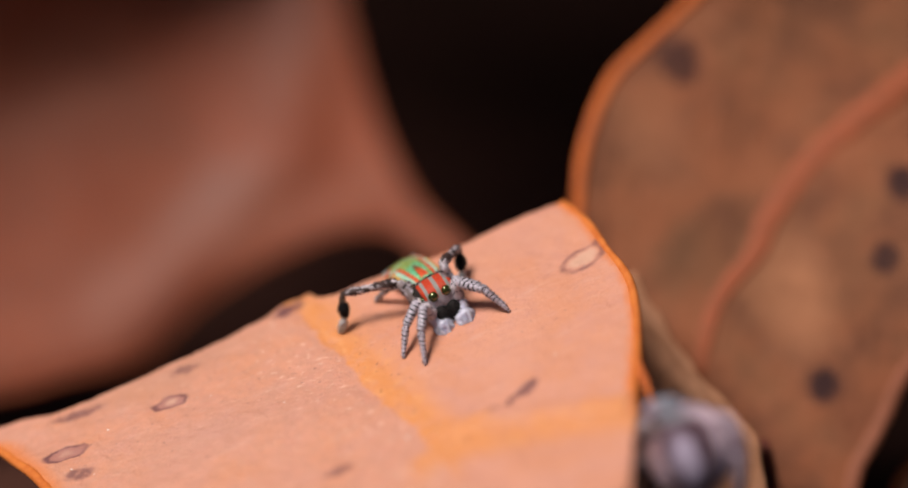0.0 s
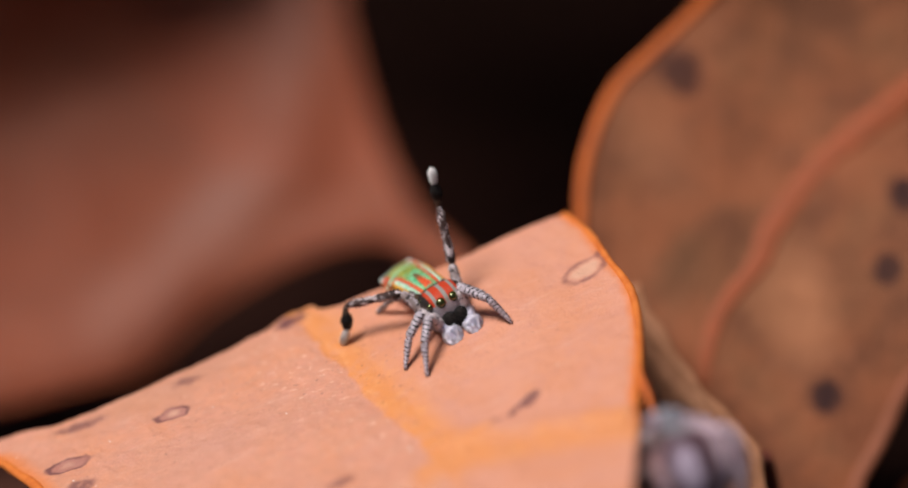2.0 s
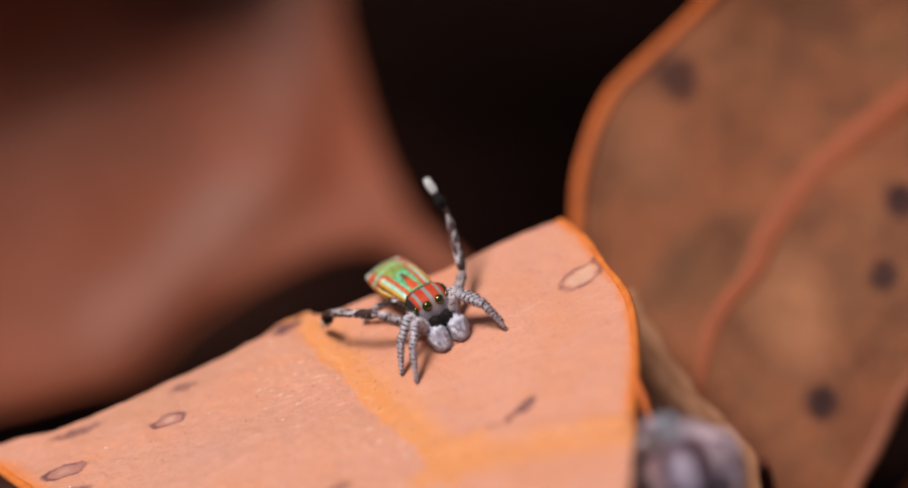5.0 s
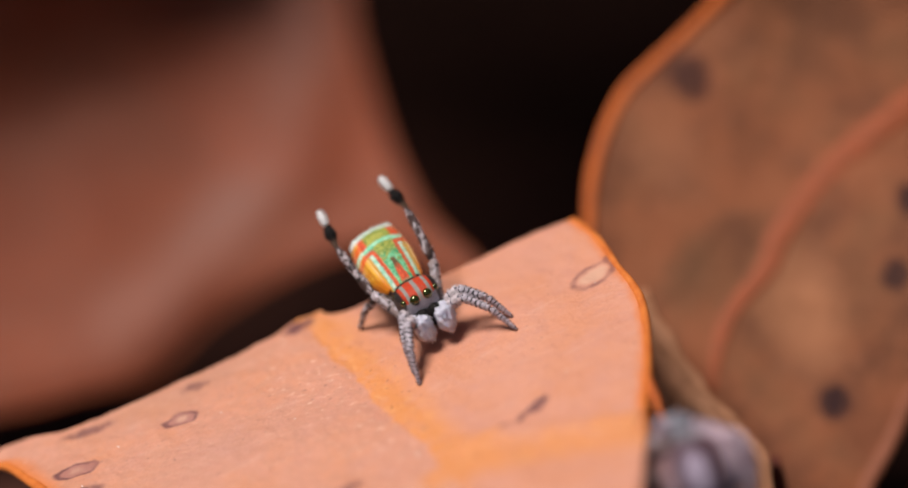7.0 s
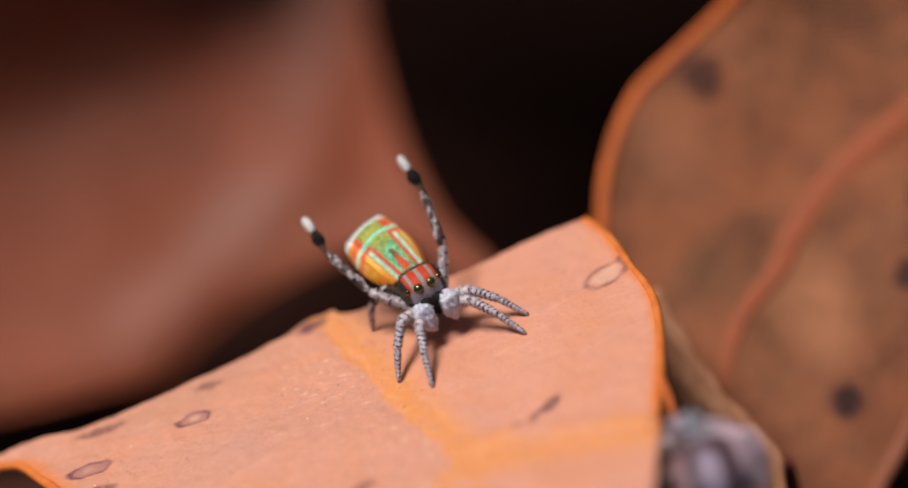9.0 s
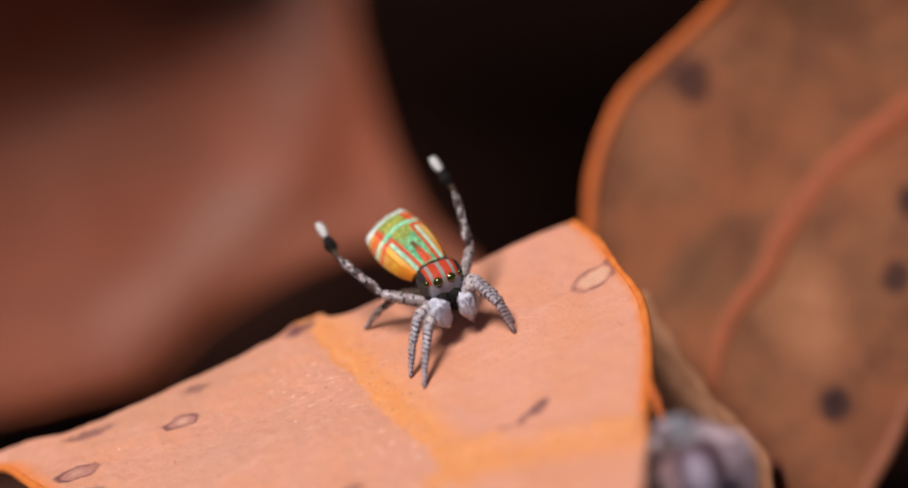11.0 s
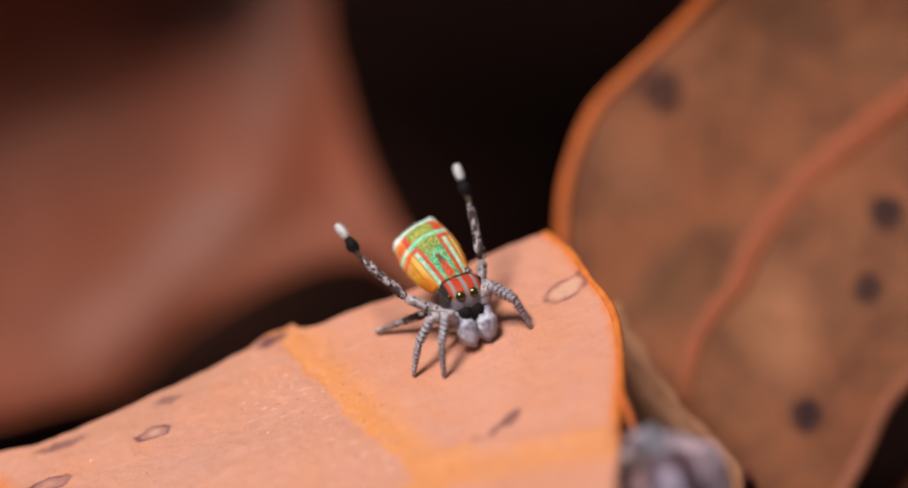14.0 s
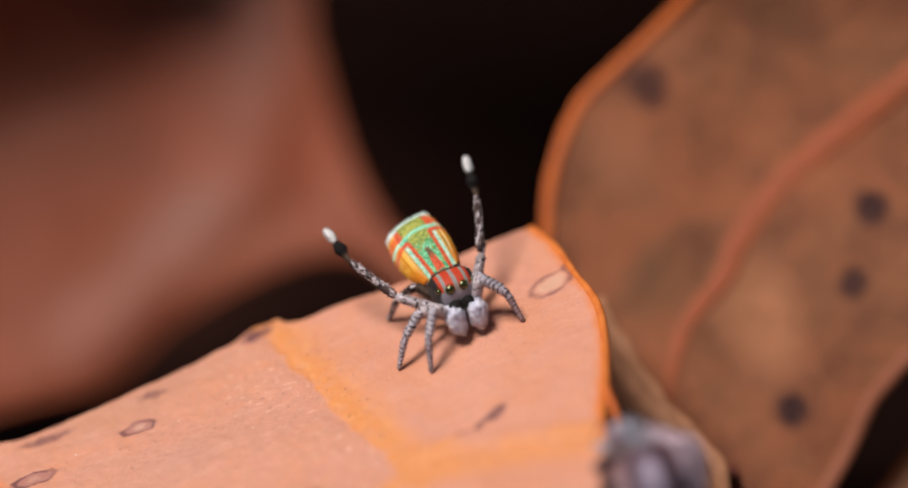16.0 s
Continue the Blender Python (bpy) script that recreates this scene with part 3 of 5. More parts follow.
def build_pink_leaf():
    leaf = tagged(new("dry_leaf"), "pinkish tan dry leaf with orange rim and dark scars", "leaf")
    leaf.matrix_basis = LEAF
    top = [(-22.6, 0.1), (-21.0, 0.32), (-19.45, 0.40), (-18.2, 0.56), (-16.86, 0.44), (-15.74, 0.42), (-14.9, 0.66), (-14.15, 0.84), (-12.34, 1.25), (-9.4, 2.54), (-7.17, 3.49), (-5.92, 4.38), (-4.34, 3.85), (-2.51, 4.28), (0.11, 4.85), (2.8, 5.9), (5.3, 6.75)]
    right = [(7.8, -13.79), (7.88, -10.91), (8.03, -8.27), (7.97, -6.48), (8.14, -4.23), (8.18, -1.65), (7.92, 0.64), (7.06, 2.92), (6.33, 4.95), (5.3, 6.75)]
    left = [(-14.49, -6.96), (-15.7, -4.9), (-16.71, -3.16), (-17.58, -1.91), (-18.34, -0.80), (-19.2, -0.28), (-20.6, -0.16), (-22.6, 0.1)]
    bottom = [(-14.49, -6.96), (-9.0, -12.0), (0.0, -15.0), (7.8, -13.79)]
    part("blade", sheet(bottom, top, left, right, 180, 120, main_height, 0.22), MAIN, leaf)
    part("rim", cord(right[2:], 80, lambda s: 0.21 * min(1.0, 0.3 + 4 * s) - 0.05 * s, main_height, 1.0, 1, -0.10), RIM, leaf, "thickened orange leaf rim")
    part("rim", cord(left, 40, 0.22, main_height, 0.8, 2, -0.10), RIM, leaf, "thickened orange leaf rim")
    rib = [(-5.8, 4.3), (-4.75, 2.49), (-3.49, 0.33), (-2.26, -2.17), (-1.05, -4.61), (0.14, -6.65)]
    part("midrib", cord(rib, 60, lambda s: 0.55 + 0.3 * s, main_height, 0.13, 3, -0.035, 16), MAIN, leaf, "flat orange midrib")
    part("torn_edge", cord([(8.10, -4.5, 0.1), (8.32, -5.66, -0.05), (8.47, -6.61, -0.2), (8.62, -7.3, -0.45)], 24, lambda s: 0.04 + 0.11 * math.sin(math.pi * s), None, 0.5, 15), BROWN_RIM, leaf, "small curled orange tear at the rim")
    band = [(-0.2, -6.75), (2.23, -6.45), (4.54, -6.85), (7.8, -7.7)]
    part("side_rib", cord(band, 50, 0.6, main_height, 0.14, 4, -0.04, 16), MAIN, leaf, "orange cross rib along the fold")


build_pink_leaf()


def build_brown_leaf():
    leaf = tagged(new("dry_leaf"), "upright brown dry leaf with orange rim and dark spots", "leaf")
    leaf.matrix_basis = pose(0.01197, 0.01225, 0.00151, 55.57, -4.93, -7.15)

    def height(x, y):
        return 0.035 * max(0.0, y - 1.0) ** 2 * max(0.0, min(1.0, (x + 7) / 8)) + 0.03 * (x - 3) ** 2 * 0.4 - 0.012 * (y + 2) ** 2 * 0.5 + 0.5 * noise.noise(Vector((x * 0.18, y * 0.18, 7.0)))

    left = [(-2.5, -18.0), (-4.1, -10.0), (-5.8, -4.0), (-5.9, 0.0), (-5.5, 2.4), (-4.53, 4.9), (-3.0, 6.5), (-0.98, 8.3), (1.7, 10.4)]
    right = [(4.0, -18.0), (5.3, -12.6), (5.7, -11.6), (6.25, -10.7), (6.8, -9.6), (7.45, -8.3), (8.5, -7.2), (10.3, -5.4), (12.6, -2.0), (14.6, 4.5), (12.6, 10.4)]
    bottom, top = [(-2.5, -18.0), (0.8, -19.0), (4.0, -18.0)], [(1.7, 10.4), (6.8, 12.4), (12.6, 10.4)]
    part("blade", sheet(bottom, top, left, right, 60, 90, height, 0.2), RIGHT, leaf)
    part("rim", cord(left, 80, 0.28, height, 0.6, 5), BROWN_RIM, leaf, "orange rim")
    part("rim", cord([(x - 0.12, y + 0.10) for x, y in right], 60, 0.36, height, 0.45, 6), PALE_RIB, leaf, "broad pale brown rim")
    rib = [(11.5, 6.8), (7.8, 4.3), (4.2, 1.6), (1.9, -1.2), (1.4, -2.5), (-0.1, -4.4), (-0.75, -6.2), (-0.95, -7.9)]
    part("midrib", cord(rib, 70, lambda s: 0.68 - 0.20 * s - 0.34 * s ** 6, height, 0.16, 7, 0.0, 16), RUST_RIB, leaf, "raised rust midrib")


build_brown_leaf()


def build_rust_leaf():
    leaf = tagged(new("dry_leaf"), "large smooth rust-brown curled leaf behind the others", "leaf")
    leaf.matrix_basis = pose(-0.00949, 0.03061, -0.0036, 49.5, 5.65, 6.58)

    low_x, low_y = (-16.6, -9.9, -7.3, -4.7, -3.4, -2.2, -1.2, 0.3, 1.9, 4.0, 6.1, 8.0), (-13.2, -11.5, -10.7, -9.9, -9.1, -7.7, -6.6, -5.5, -4.5, -3.5, -2.9, -3.1)
    side_y, side_x = (-3.0, -1.4, 0.5, 3.2, 6.1, 8.9, 14.8), (9.7, 8.2, 7.0, 6.0, 5.2, 4.9, 4.7)
    crest_y, crest_x = (-9.3, -6.5, -3.5, -0.3, 3.3, 6.2, 9.1, 15.0), (-5.2, -3.1, -0.5, 2.1, 3.4, 3.7, 3.9, 4.2)

    def height(x, y):
        """Curled: the edges bend back from a low crest that follows them, the far upper corner leans over forwards."""
        low, side = y - float(np.interp(x, low_x, low_y)), float(np.interp(y, side_y, side_x)) - x
        flare = min(1.0, max(0.0, (x + 1.0) / 6.0))
        z = 0.035 * flare * max(0.0, 3.0 - low) ** 2 - 0.05 * (1 - flare) * max(0.0, 3.0 - low) ** 2 + 0.03 * max(0.0, 3.0 - side) ** 2 * (y < 16)
        off = x - float(np.interp(y, crest_y, crest_x))
        z += 0.38 * math.exp(-(off / (2.6 if off < 0 else 1.7)) ** 2) - 0.25 * math.exp(-((off + 4.6) / 2.4) ** 2) * max(0.0, min(1.0, (y + 2) / 6))
        over = max(0.0, min(y, 15.0) - 3 - 0.35 * (x + 6))
        over = 0.16 * min(over, 5.5) ** 2 + 1.5 * max(0.0, over - 5.5)
        z += over * max(0.0, min(1.0, (-x + 0.8) / 6.0))
        return z + 0.5 * noise.noise(Vector((x * 0.13, y * 0.13, 3.0)))

    # above y = 15 the blade is unseen, added to shade the soil behind
    right = [(11.5, -6.0), (10.2, -3.5), (8.9, -2.3), (7.7, -0.3), (6.7, 2.0), (5.9, 4.5), (5.3, 6.8), (4.9, 8.8), (5.4, 14.8), (12.0, 26.0), (30.0, 45.0), (38.0, 65.0), (26.0, 92.0)]
    bottom = [(-30.0, -16.0), (-16.6, -13.2), (-9.9, -11.5), (-7.3, -10.7), (-4.7, -9.9), (-3.4, -9.1), (-2.2, -7.7), (-1.2, -6.6), (0.3, -5.5), (1.9, -4.5), (4.0, -3.5), (6.1, -2.9), (8.0, -3.1), (11.5, -6.0)]
    left, top = [(-30.0, -16.0), (-42.0, 20.0), (-36.0, 76.0)], [(-36.0, 76.0), (-12.0, 96.0), (26.0, 92.0)]
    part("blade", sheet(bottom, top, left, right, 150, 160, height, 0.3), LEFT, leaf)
    part("rim", cord(right, 90, 0.16, height, 1.0, 8, -0.1), DARK_RIM, leaf)
    part("rim", cord(bottom, 90, 0.16, height, 1.0, 9, -0.1), DARK_RIM, leaf)


build_rust_leaf()


def build_low_leaf():
    leaf = tagged(new("dry_leaf"), "pinkish orange dry leaf low behind the brown leaf", "leaf")
    leaf.matrix_basis = pose(0.01197, 0.01225, 0.00151, 55.57, -4.93, -7.15) @ pose(0, 0, -0.004)

    def height(x, y):
        return 0.05 * (x - 9) ** 2 * 0.3 + 0.3 * noise.noise(Vector((x * 0.3, y * 0.3, 5.0)))

    left = [(6.2, -15.5), (6.4, -13.8), (6.95, -11.9), (7.87, -10.8), (8.63, -9.7), (9.46, -8.5), (10.4, -7.2)]
    right = [(13.0, -16.0), (14.4, -12.0), (14.6, -9.0), (13.6, -6.4)]
    part("blade", sheet([(6.2, -15.5), (9.5, -16.6), (13.0, -16.0)], [(10.4, -7.2), (12.0, -6.4), (13.6, -6.4)], left, right, 30, 40, height, 0.2), TAN, leaf)
    part("rim", cord(left, 40, 0.2, height, 0.8, 14), BROWN_RIM, leaf, "orange rim")


build_low_leaf()


def build_tan_leaf():
    leaf = tagged(new("dry_leaf"), "narrow tan-brown fibrous leaf strip against the brown leaf", "leaf")
    leaf.matrix_basis = pose(0.01072, 0.00363, -0.00455, 55.57, -4.93, -7.15)

    def height(x, y):
        ridge = 0.05 * math.sin(2.3 * x + 1.9 * y)
        return ridge + 0.22 * noise.noise(Vector((x * 0.4, y * 0.4, 9.0))) + 0.25 * max(0.0, -0.5 - x) ** 1.3 * max(0.0, min(1.0, (1.0 - y) / 4))

    right = [(2.3, -8.9), (2.4, -6.6), (2.3, -3.92), (2.15, -2.42), (1.8, -1.47), (1.2, -0.59), (0.1, 0.72), (-0.65, 1.67), (-1.45, 2.81), (-2.2, 4.0), (-2.9, 5.4)]
    left = [(-3.8, -9.1), (-3.9, -6.5), (-4.0, -1.9), (-4.0, 0.9), (-4.1, 4.7)]
    part("blade", sheet([(-3.8, -9.1), (-0.4, -9.8), (2.3, -8.9)], [(-4.1, 4.7), (-3.5, 5.4), (-2.9, 5.4)], left, right, 50, 80, height, 0.18), TAN, leaf)
    part("rim", cord(right, 60, lambda s: 0.34 + 0.14 * math.sin(31 * s) * math.sin(17 * s), height, 0.30, 11, -0.04), TAN_EDGE, leaf, "pale tan fibrous edge")
    for k, (shift, wide) in enumerate(((-0.8, 0.05), (-1.15, 0.07), (-1.6, 0.05), (-2.0, 0.06), (-2.5, 0.05))):
        line = [(x + shift * (1 + 0.06 * math.sin(y + 2 * k)), y - 0.3) for x, y in right[2:-1]]
        part("fibre", cord(line, 50, wide, height, 0.8, 20 + k, 0.02), TAN_EDGE, leaf)


build_tan_leaf()


def build_stem(label, points, radius, material, seed):
    stem = tagged(new("stem"), label, "stem")
    part("shaft", cord(points, 40, radius, None, 1.0, seed), material, stem)


build_stem("thin red-brown dry stem beside the tan leaf", [(13.3, 3.2, -6.2), (13.5, 3.4, -6.9), (13.8, 3.9, -8.5), (14.4, 4.7, -12.6), (15.0, 5.3, -18.0)], lambda s: 0.35 - 0.1 * s, RED_STEM, 51)
build_stem("short dark dry twig lying against the brown leaf", [(14.2, 6.6, -7.4), (14.7, 6.4, -8.4), (15.3, 6.2, -9.8), (15.9, 6.0, -12.0), (16.6, 5.8, -17.0)], 0.14, DARK_BROWN, 52)

# ---- the dancing spider ----
HIPS = {"1": (0.48, 0.55, -0.78), "2": (0.55, 0.22, -0.80), "3": (0.60, 0.12, -0.78), "4": (0.42, -0.50, -0.60)}
LENGTHS = {"1": (1.40, 1.25, 1.35), "2": (1.35, 1.2, 1.3), "3": (2.05, 2.40, 1.00, 0.64), "4": (1.2, 1.2, 1.2)}
BENDS = {"1": (1.0, 0.35), "2": (1.0, 0.35), "3": (1.0, 0.65, 0.0), "4": (1.0, 0.4)}
spider = tagged(new("jumping_spider"), "small grey jumping spider with bright red and green fan", "spider")
rig = {}


def carapace_form(d):
    x, y, z = (math.copysign(abs(c) ** 0.72, c) for c in d)
    wide = 0.93 - 0.12 * max(0.0, y) - 0.20 * max(0.0, -y) ** 2
    wide *= 1.0 - 0.22 * max(0.0, -z) ** 2
    tall = 0.77 if z > 0 else 0.66
    return x * wide, y * (0.86 if y > 0 else 0.95), z * tall * (1.0 - 0.30 * max(0.0, -y - 0.1)) + 0.06


FAN_LENGTH = 3.0


def fan_half(s):
    """Half the width of the plate, s from 0 at the waist to 1 at the square far end."""
    return (0.68 + 0.13 * math.sin(min(1.0, s * 1.6) * math.pi / 2)) * (1 - 0.02 * max(0.0, (s - 0.92) / 0.08) ** 2)


def fan_crown(s):
    """The height of the plate's middle line: arched, and bent over at the far end."""
    return 0.18 * math.sin(math.pi * s) - 0.10 * (max(0.0, s - 0.82) / 0.18) ** 2


def build_abdomen():
    bm = bmesh.new()
    nx, ny = 30, 44
    rows = {}
    for side in (0, 1):
        for j in range(ny + 1):
            s = j / ny
            for i in range(nx + 1):
                c = i / nx * 2 - 1
                x = c * fan_half(s)
                y = -FAN_LENGTH * s + 0.06 * s ** 3 * c * c
                edge = max(0.0, 1 - abs(c) ** 3.5)
                belly = -0.85 * edge * math.sin(math.pi * min(1.0, 0.12 + s * 0.93)) ** 0.6
                crown = 0.24 * (1 - c * c) * (1 - 0.5 * s ** 4) + fan_crown(s)
                rows[side, i, j] = bm.verts.new(Vector((x, y, crown if side == 0 else crown - 0.07 + belly)) * MM)
    for j in range(ny):
        for i in range(nx):
            bm.faces.new([rows[0, i, j + 1], rows[0, i + 1, j + 1], rows[0, i + 1, j], rows[0, i, j]])
            bm.faces.new([rows[1, i, j], rows[1, i + 1, j], rows[1, i + 1, j + 1], rows[1, i, j + 1]])
    ring = [(i, 0) for i in range(nx)] + [(nx, j) for j in range(ny)] + [(i, ny) for i in range(nx, 0, -1)] + [(0, j) for j in range(ny, 0, -1)]
    for a, b in zip(ring, ring[1:] + ring[:1]):
        bm.faces.new([rows[0, *a], rows[0, *b], rows[1, *b], rows[1, *a]])
    skin = len(bm.faces)
    furred(bm, 1500, 0.09, 0.015, 31, (0, -0.9, 0.1), lambda p: -2.75 < p.y < -0.2 and p.z > -0.05)
    furred(bm, 600, 0.11, 0.013, 32, (0, -1.2, 0.1), lambda p: p.y < -2.72)
    bm.normal_update()
    bm.faces.ensure_lookup_table()
    dark = [i for i in range(skin) if bm.faces[i].normal.z < -0.35]
    abdomen = part("abdomen", bm, FAN, spider, "green, red and mint scaled fan plate")
    abdomen.data.materials.append(DARK_BROWN)
    for i in dark:
        abdomen.data.polygons[i].material_index = 1
    return abdomen


def flap_hinge(side):
    """The line along the plate's edge on which a flap folds."""
    return pose(side * 0.70 * MM, 0, 0, 0, 0, side * 2.0)


def build_flap(abdomen, side):
    """One folding side of the fan; its hinge lies on the plate's edge, and it curls down like a barrel's stave."""
    back = flap_hinge(side).inverted()
    bm = bmesh.new()
    nx, ny = 12, 38
    rows = {}
    for layer in (0, 1):
        for j in range(ny + 1):
            s = j / ny
            q = 0.05 + 0.95 * s
            reach = (0.08 + 0.56 * math.sin(math.pi * (0.15 + 0.70 * s))) * (1 - 0.12 * max(0.0, (s - 0.88) / 0.12) ** 2)
            for i in range(nx + 1):
                c = i / nx
                bend = 1.25 * c
                x = fan_half(q) - 0.03 + reach * math.sin(bend) / 1.1
                y = FAN_LENGTH * q - 0.06 * q ** 3 - 0.02 * c * q ** 3
                z = fan_crown(q) + 0.014 - reach * (1 - math.cos(bend)) - 0.12 * c - layer * 0.06
                rows[layer, i, j] = bm.verts.new(back @ (Vector((side * x, -y, z)) * MM))
    for j in range(ny):
        for i in range(nx):
            bm.faces.new([rows[0, i, j], rows[0, i + 1, j], rows[0, i + 1, j + 1], rows[0, i, j + 1]])
            bm.faces.new([rows[1, i, j + 1], rows[1, i + 1, j + 1], rows[1, i + 1, j], rows[1, i, j]])
    ring = [(i, 0) for i in range(nx)] + [(nx, j) for j in range(ny)] + [(i, ny) for i in range(nx, 0, -1)] + [(0, j) for j in range(ny, 0, -1)]
    for a, b in zip(ring, ring[1:] + ring[:1]):
        bm.faces.new([rows[0, *a], rows[0, *b], rows[1, *b], rows[1, *a]])
    bmesh.ops.recalc_face_normals(bm, faces=bm.faces)
    furred(bm, 420, 0.08, 0.014, 33 + side, (0, -0.8, 0), lambda p: p.y > -2.7)
    furred(bm, 220, 0.11, 0.013, 36 + side, (0, -1.2, 0), lambda p: p.y < -2.7)
    return part("fan_flap", bm, FLAP, abdomen, "amber folding side flap")


def palp_form(d):
    """A lumpy drop of fluff in ragged locks, widest above."""
    lock = noise.noise(Vector((d.x * 4.0, d.y * 4.0, d.z * 1.4)) + Vector((3.1, 0.4, 1.7)))
    lump = 1 + 0.30 * noise.noise(d * 2.2 + Vector((7.1, 0.4, 1.7))) + 0.22 * lock
    return d.x * (0.37 + 0.06 * d.z) * lump, d.y * (0.33 + 0.05 * d.z) * lump, d.z * 0.52 * lump


def build_spider():
    body = part("carapace", furred(blob(carapace_form, 40, 28), 1100, 0.09, 0.011, 21, (0, -0.5, 0.2)), CARAPACE, spider, "red striped head shield")
    for x, y, z, r in ((0.27, 0.67, 0.38, 0.232), (-0.27, 0.67, 0.38, 0.232), (0.70, 0.53, 0.38, 0.14), (-0.70, 0.53, 0.38, 0.14), (0.80, -0.15, 0.46, 0.10), (-0.80, -0.15, 0.46, 0.10)):
        eye = part("eye", blob(lambda d: d * r, 22, 14), EYE, body, "glossy dark green eye")
        eye.matrix_basis = pose(x * MM, y * MM, z * MM)
    rig["abdomen"] = build_abdomen()
    rig["flap_r"], rig["flap_l"] = build_flap(rig["abdomen"], 1), build_flap(rig["abdomen"], -1)
    for side in (1, -1):
        fang = part("chelicera", furred(blob(lambda d: (d.x * 0.37, d.y * 0.27, d.z * 0.50), 18, 14), 420, 0.13, 0.010, 41), BLACK, spider, "black hairy jaw")
        fang.matrix_basis = pose(side * 0.25 * MM, 0.80 * MM, -0.54 * MM)
        palp = part("palp", furred(furred(blob(palp_form, 40, 30), 1500, 0.10, 0.012, 43 + side, (0, 0.3, -0.5)), 260, 0.18, 0.013, 47 + side, (0, 0.2, -1.0)), PALP, spider, "fluffy pale grey feeler")
        rig["palp_r" if side > 0 else "palp_l"] = palp
        coxa = part("palp_base", furred(limb(0.95, lambda s: 0.20 + 0.05 * s, 44, 0), 600, 0.12, 0.012, 45, (0, 0.5, -0.3)), PALP, spider)
        rig["shoulder_r" if side > 0 else "shoulder_l"] = coxa
    for side in "RL":
        for k in "1234":
            lengths = LENGTHS[k]
            seed = ord(side) + int(k)
            if k == "3":
                stuff = [(GREY_MOTTLED, lambda s: 0.23 - 0.05 * s, 620, 0.10), (MOTTLED, lambda s: 0.165 - 0.050 * s + 0.03 * math.sin(s * 6.3) ** 2, 700, 0.09),
                         (TUFT, lambda s: 0.080 + 0.135 * math.sin(min(1.0, s) * math.pi * 0.80) ** 4, 700, 0.10), (WHITE, lambda s: 0.045 + 0.055 * math.sin(s * math.pi) ** 0.9, 620, 0.16)]
            else:
                stuff = [(FEMUR, lambda s: 0.225 - 0.035 * s, 640, 0.13), (GREY_LEG, lambda s: 0.175 - 0.038 * s, 900, 0.085), (FINE_LEG, lambda s: 0.142 - 0.078 * s, 700, 0.07)]
            if k == "4":
                stuff = [(DARK_BROWN, lambda s: 0.19 - 0.03 * s, 320, 0.12), (MOTTLED, lambda s: 0.16 - 0.03 * s, 340, 0.11), (GREY_MOTTLED, lambda s: 0.12 - 0.05 * s, 300, 0.10)]
            names = ("leg", "tibia", "metatarsus", "tarsus")
            chain = []
            for i, (length, (mat, profile, count, hl)) in enumerate(zip(lengths, stuff)):
                label = {"metatarsus": "black brush-like tuft", "tarsus": "white tip"}.get(names[i], "") if k == "3" else ""
                chain.append(part(names[i], limb(length, profile, seed + 10 * i, count, hl, hair_width=0.013), mat, chain[0] if chain else spider, label))
            rig[k + side] = chain


build_spider()


# ---- the watching female, low beside the leaf ----
def female_material():
    """Fur in bold patches, seen from the back: a lavender heart, a dark horseshoe round it, lavender flanks, a blue-grey top."""
    s = Shade("patched_fur", 0.85, 0.2)
    p = s.wobble(0.5, 1.6)
    flat = s.nt.nodes.new("ShaderNodeCombineXYZ")
    s.put(flat.inputs[0], s.axis(0, p))
    s.put(flat.inputs[1], s.axis(2, p))
    pale = s.mix(s.noise(3.0, 3), (0.74, 0.56, 0.64), (0.42, 0.29, 0.33))
    umber = s.mix(s.noise(3.0, 3), (0.20, 0.090, 0.085), (0.34, 0.17, 0.16))
    c = s.mix(s.step(s.axis(0, p), -1.6, -0.9, 1.0, 0.0), pale, umber)
    ring = s.ellipse(-0.10, -0.05, 1.05, 1.6, 18, flat.outputs[0])
    c = s.mix(s.step(ring, 0.85, 1.15, 1.0, 0.0), c, (0.085, 0.042, 0.055))
    c = s.mix(s.step(s.ellipse(-0.12, -0.35, 0.55, 1.10, 18, flat.outputs[0]), 0.70, 1.15, 1.0, 0.0), c, (0.42, 0.34, 0.44))
    c = s.mix(s.step(s.ellipse(-0.9, 1.7, 1.1, 0.8, 0, flat.outputs[0]), 0.7, 1.1, 0.9, 0.0), c, (0.24, 0.23, 0.26))
    return s.done(c, s.noise(6.0, 4), 0.08, 0.7)


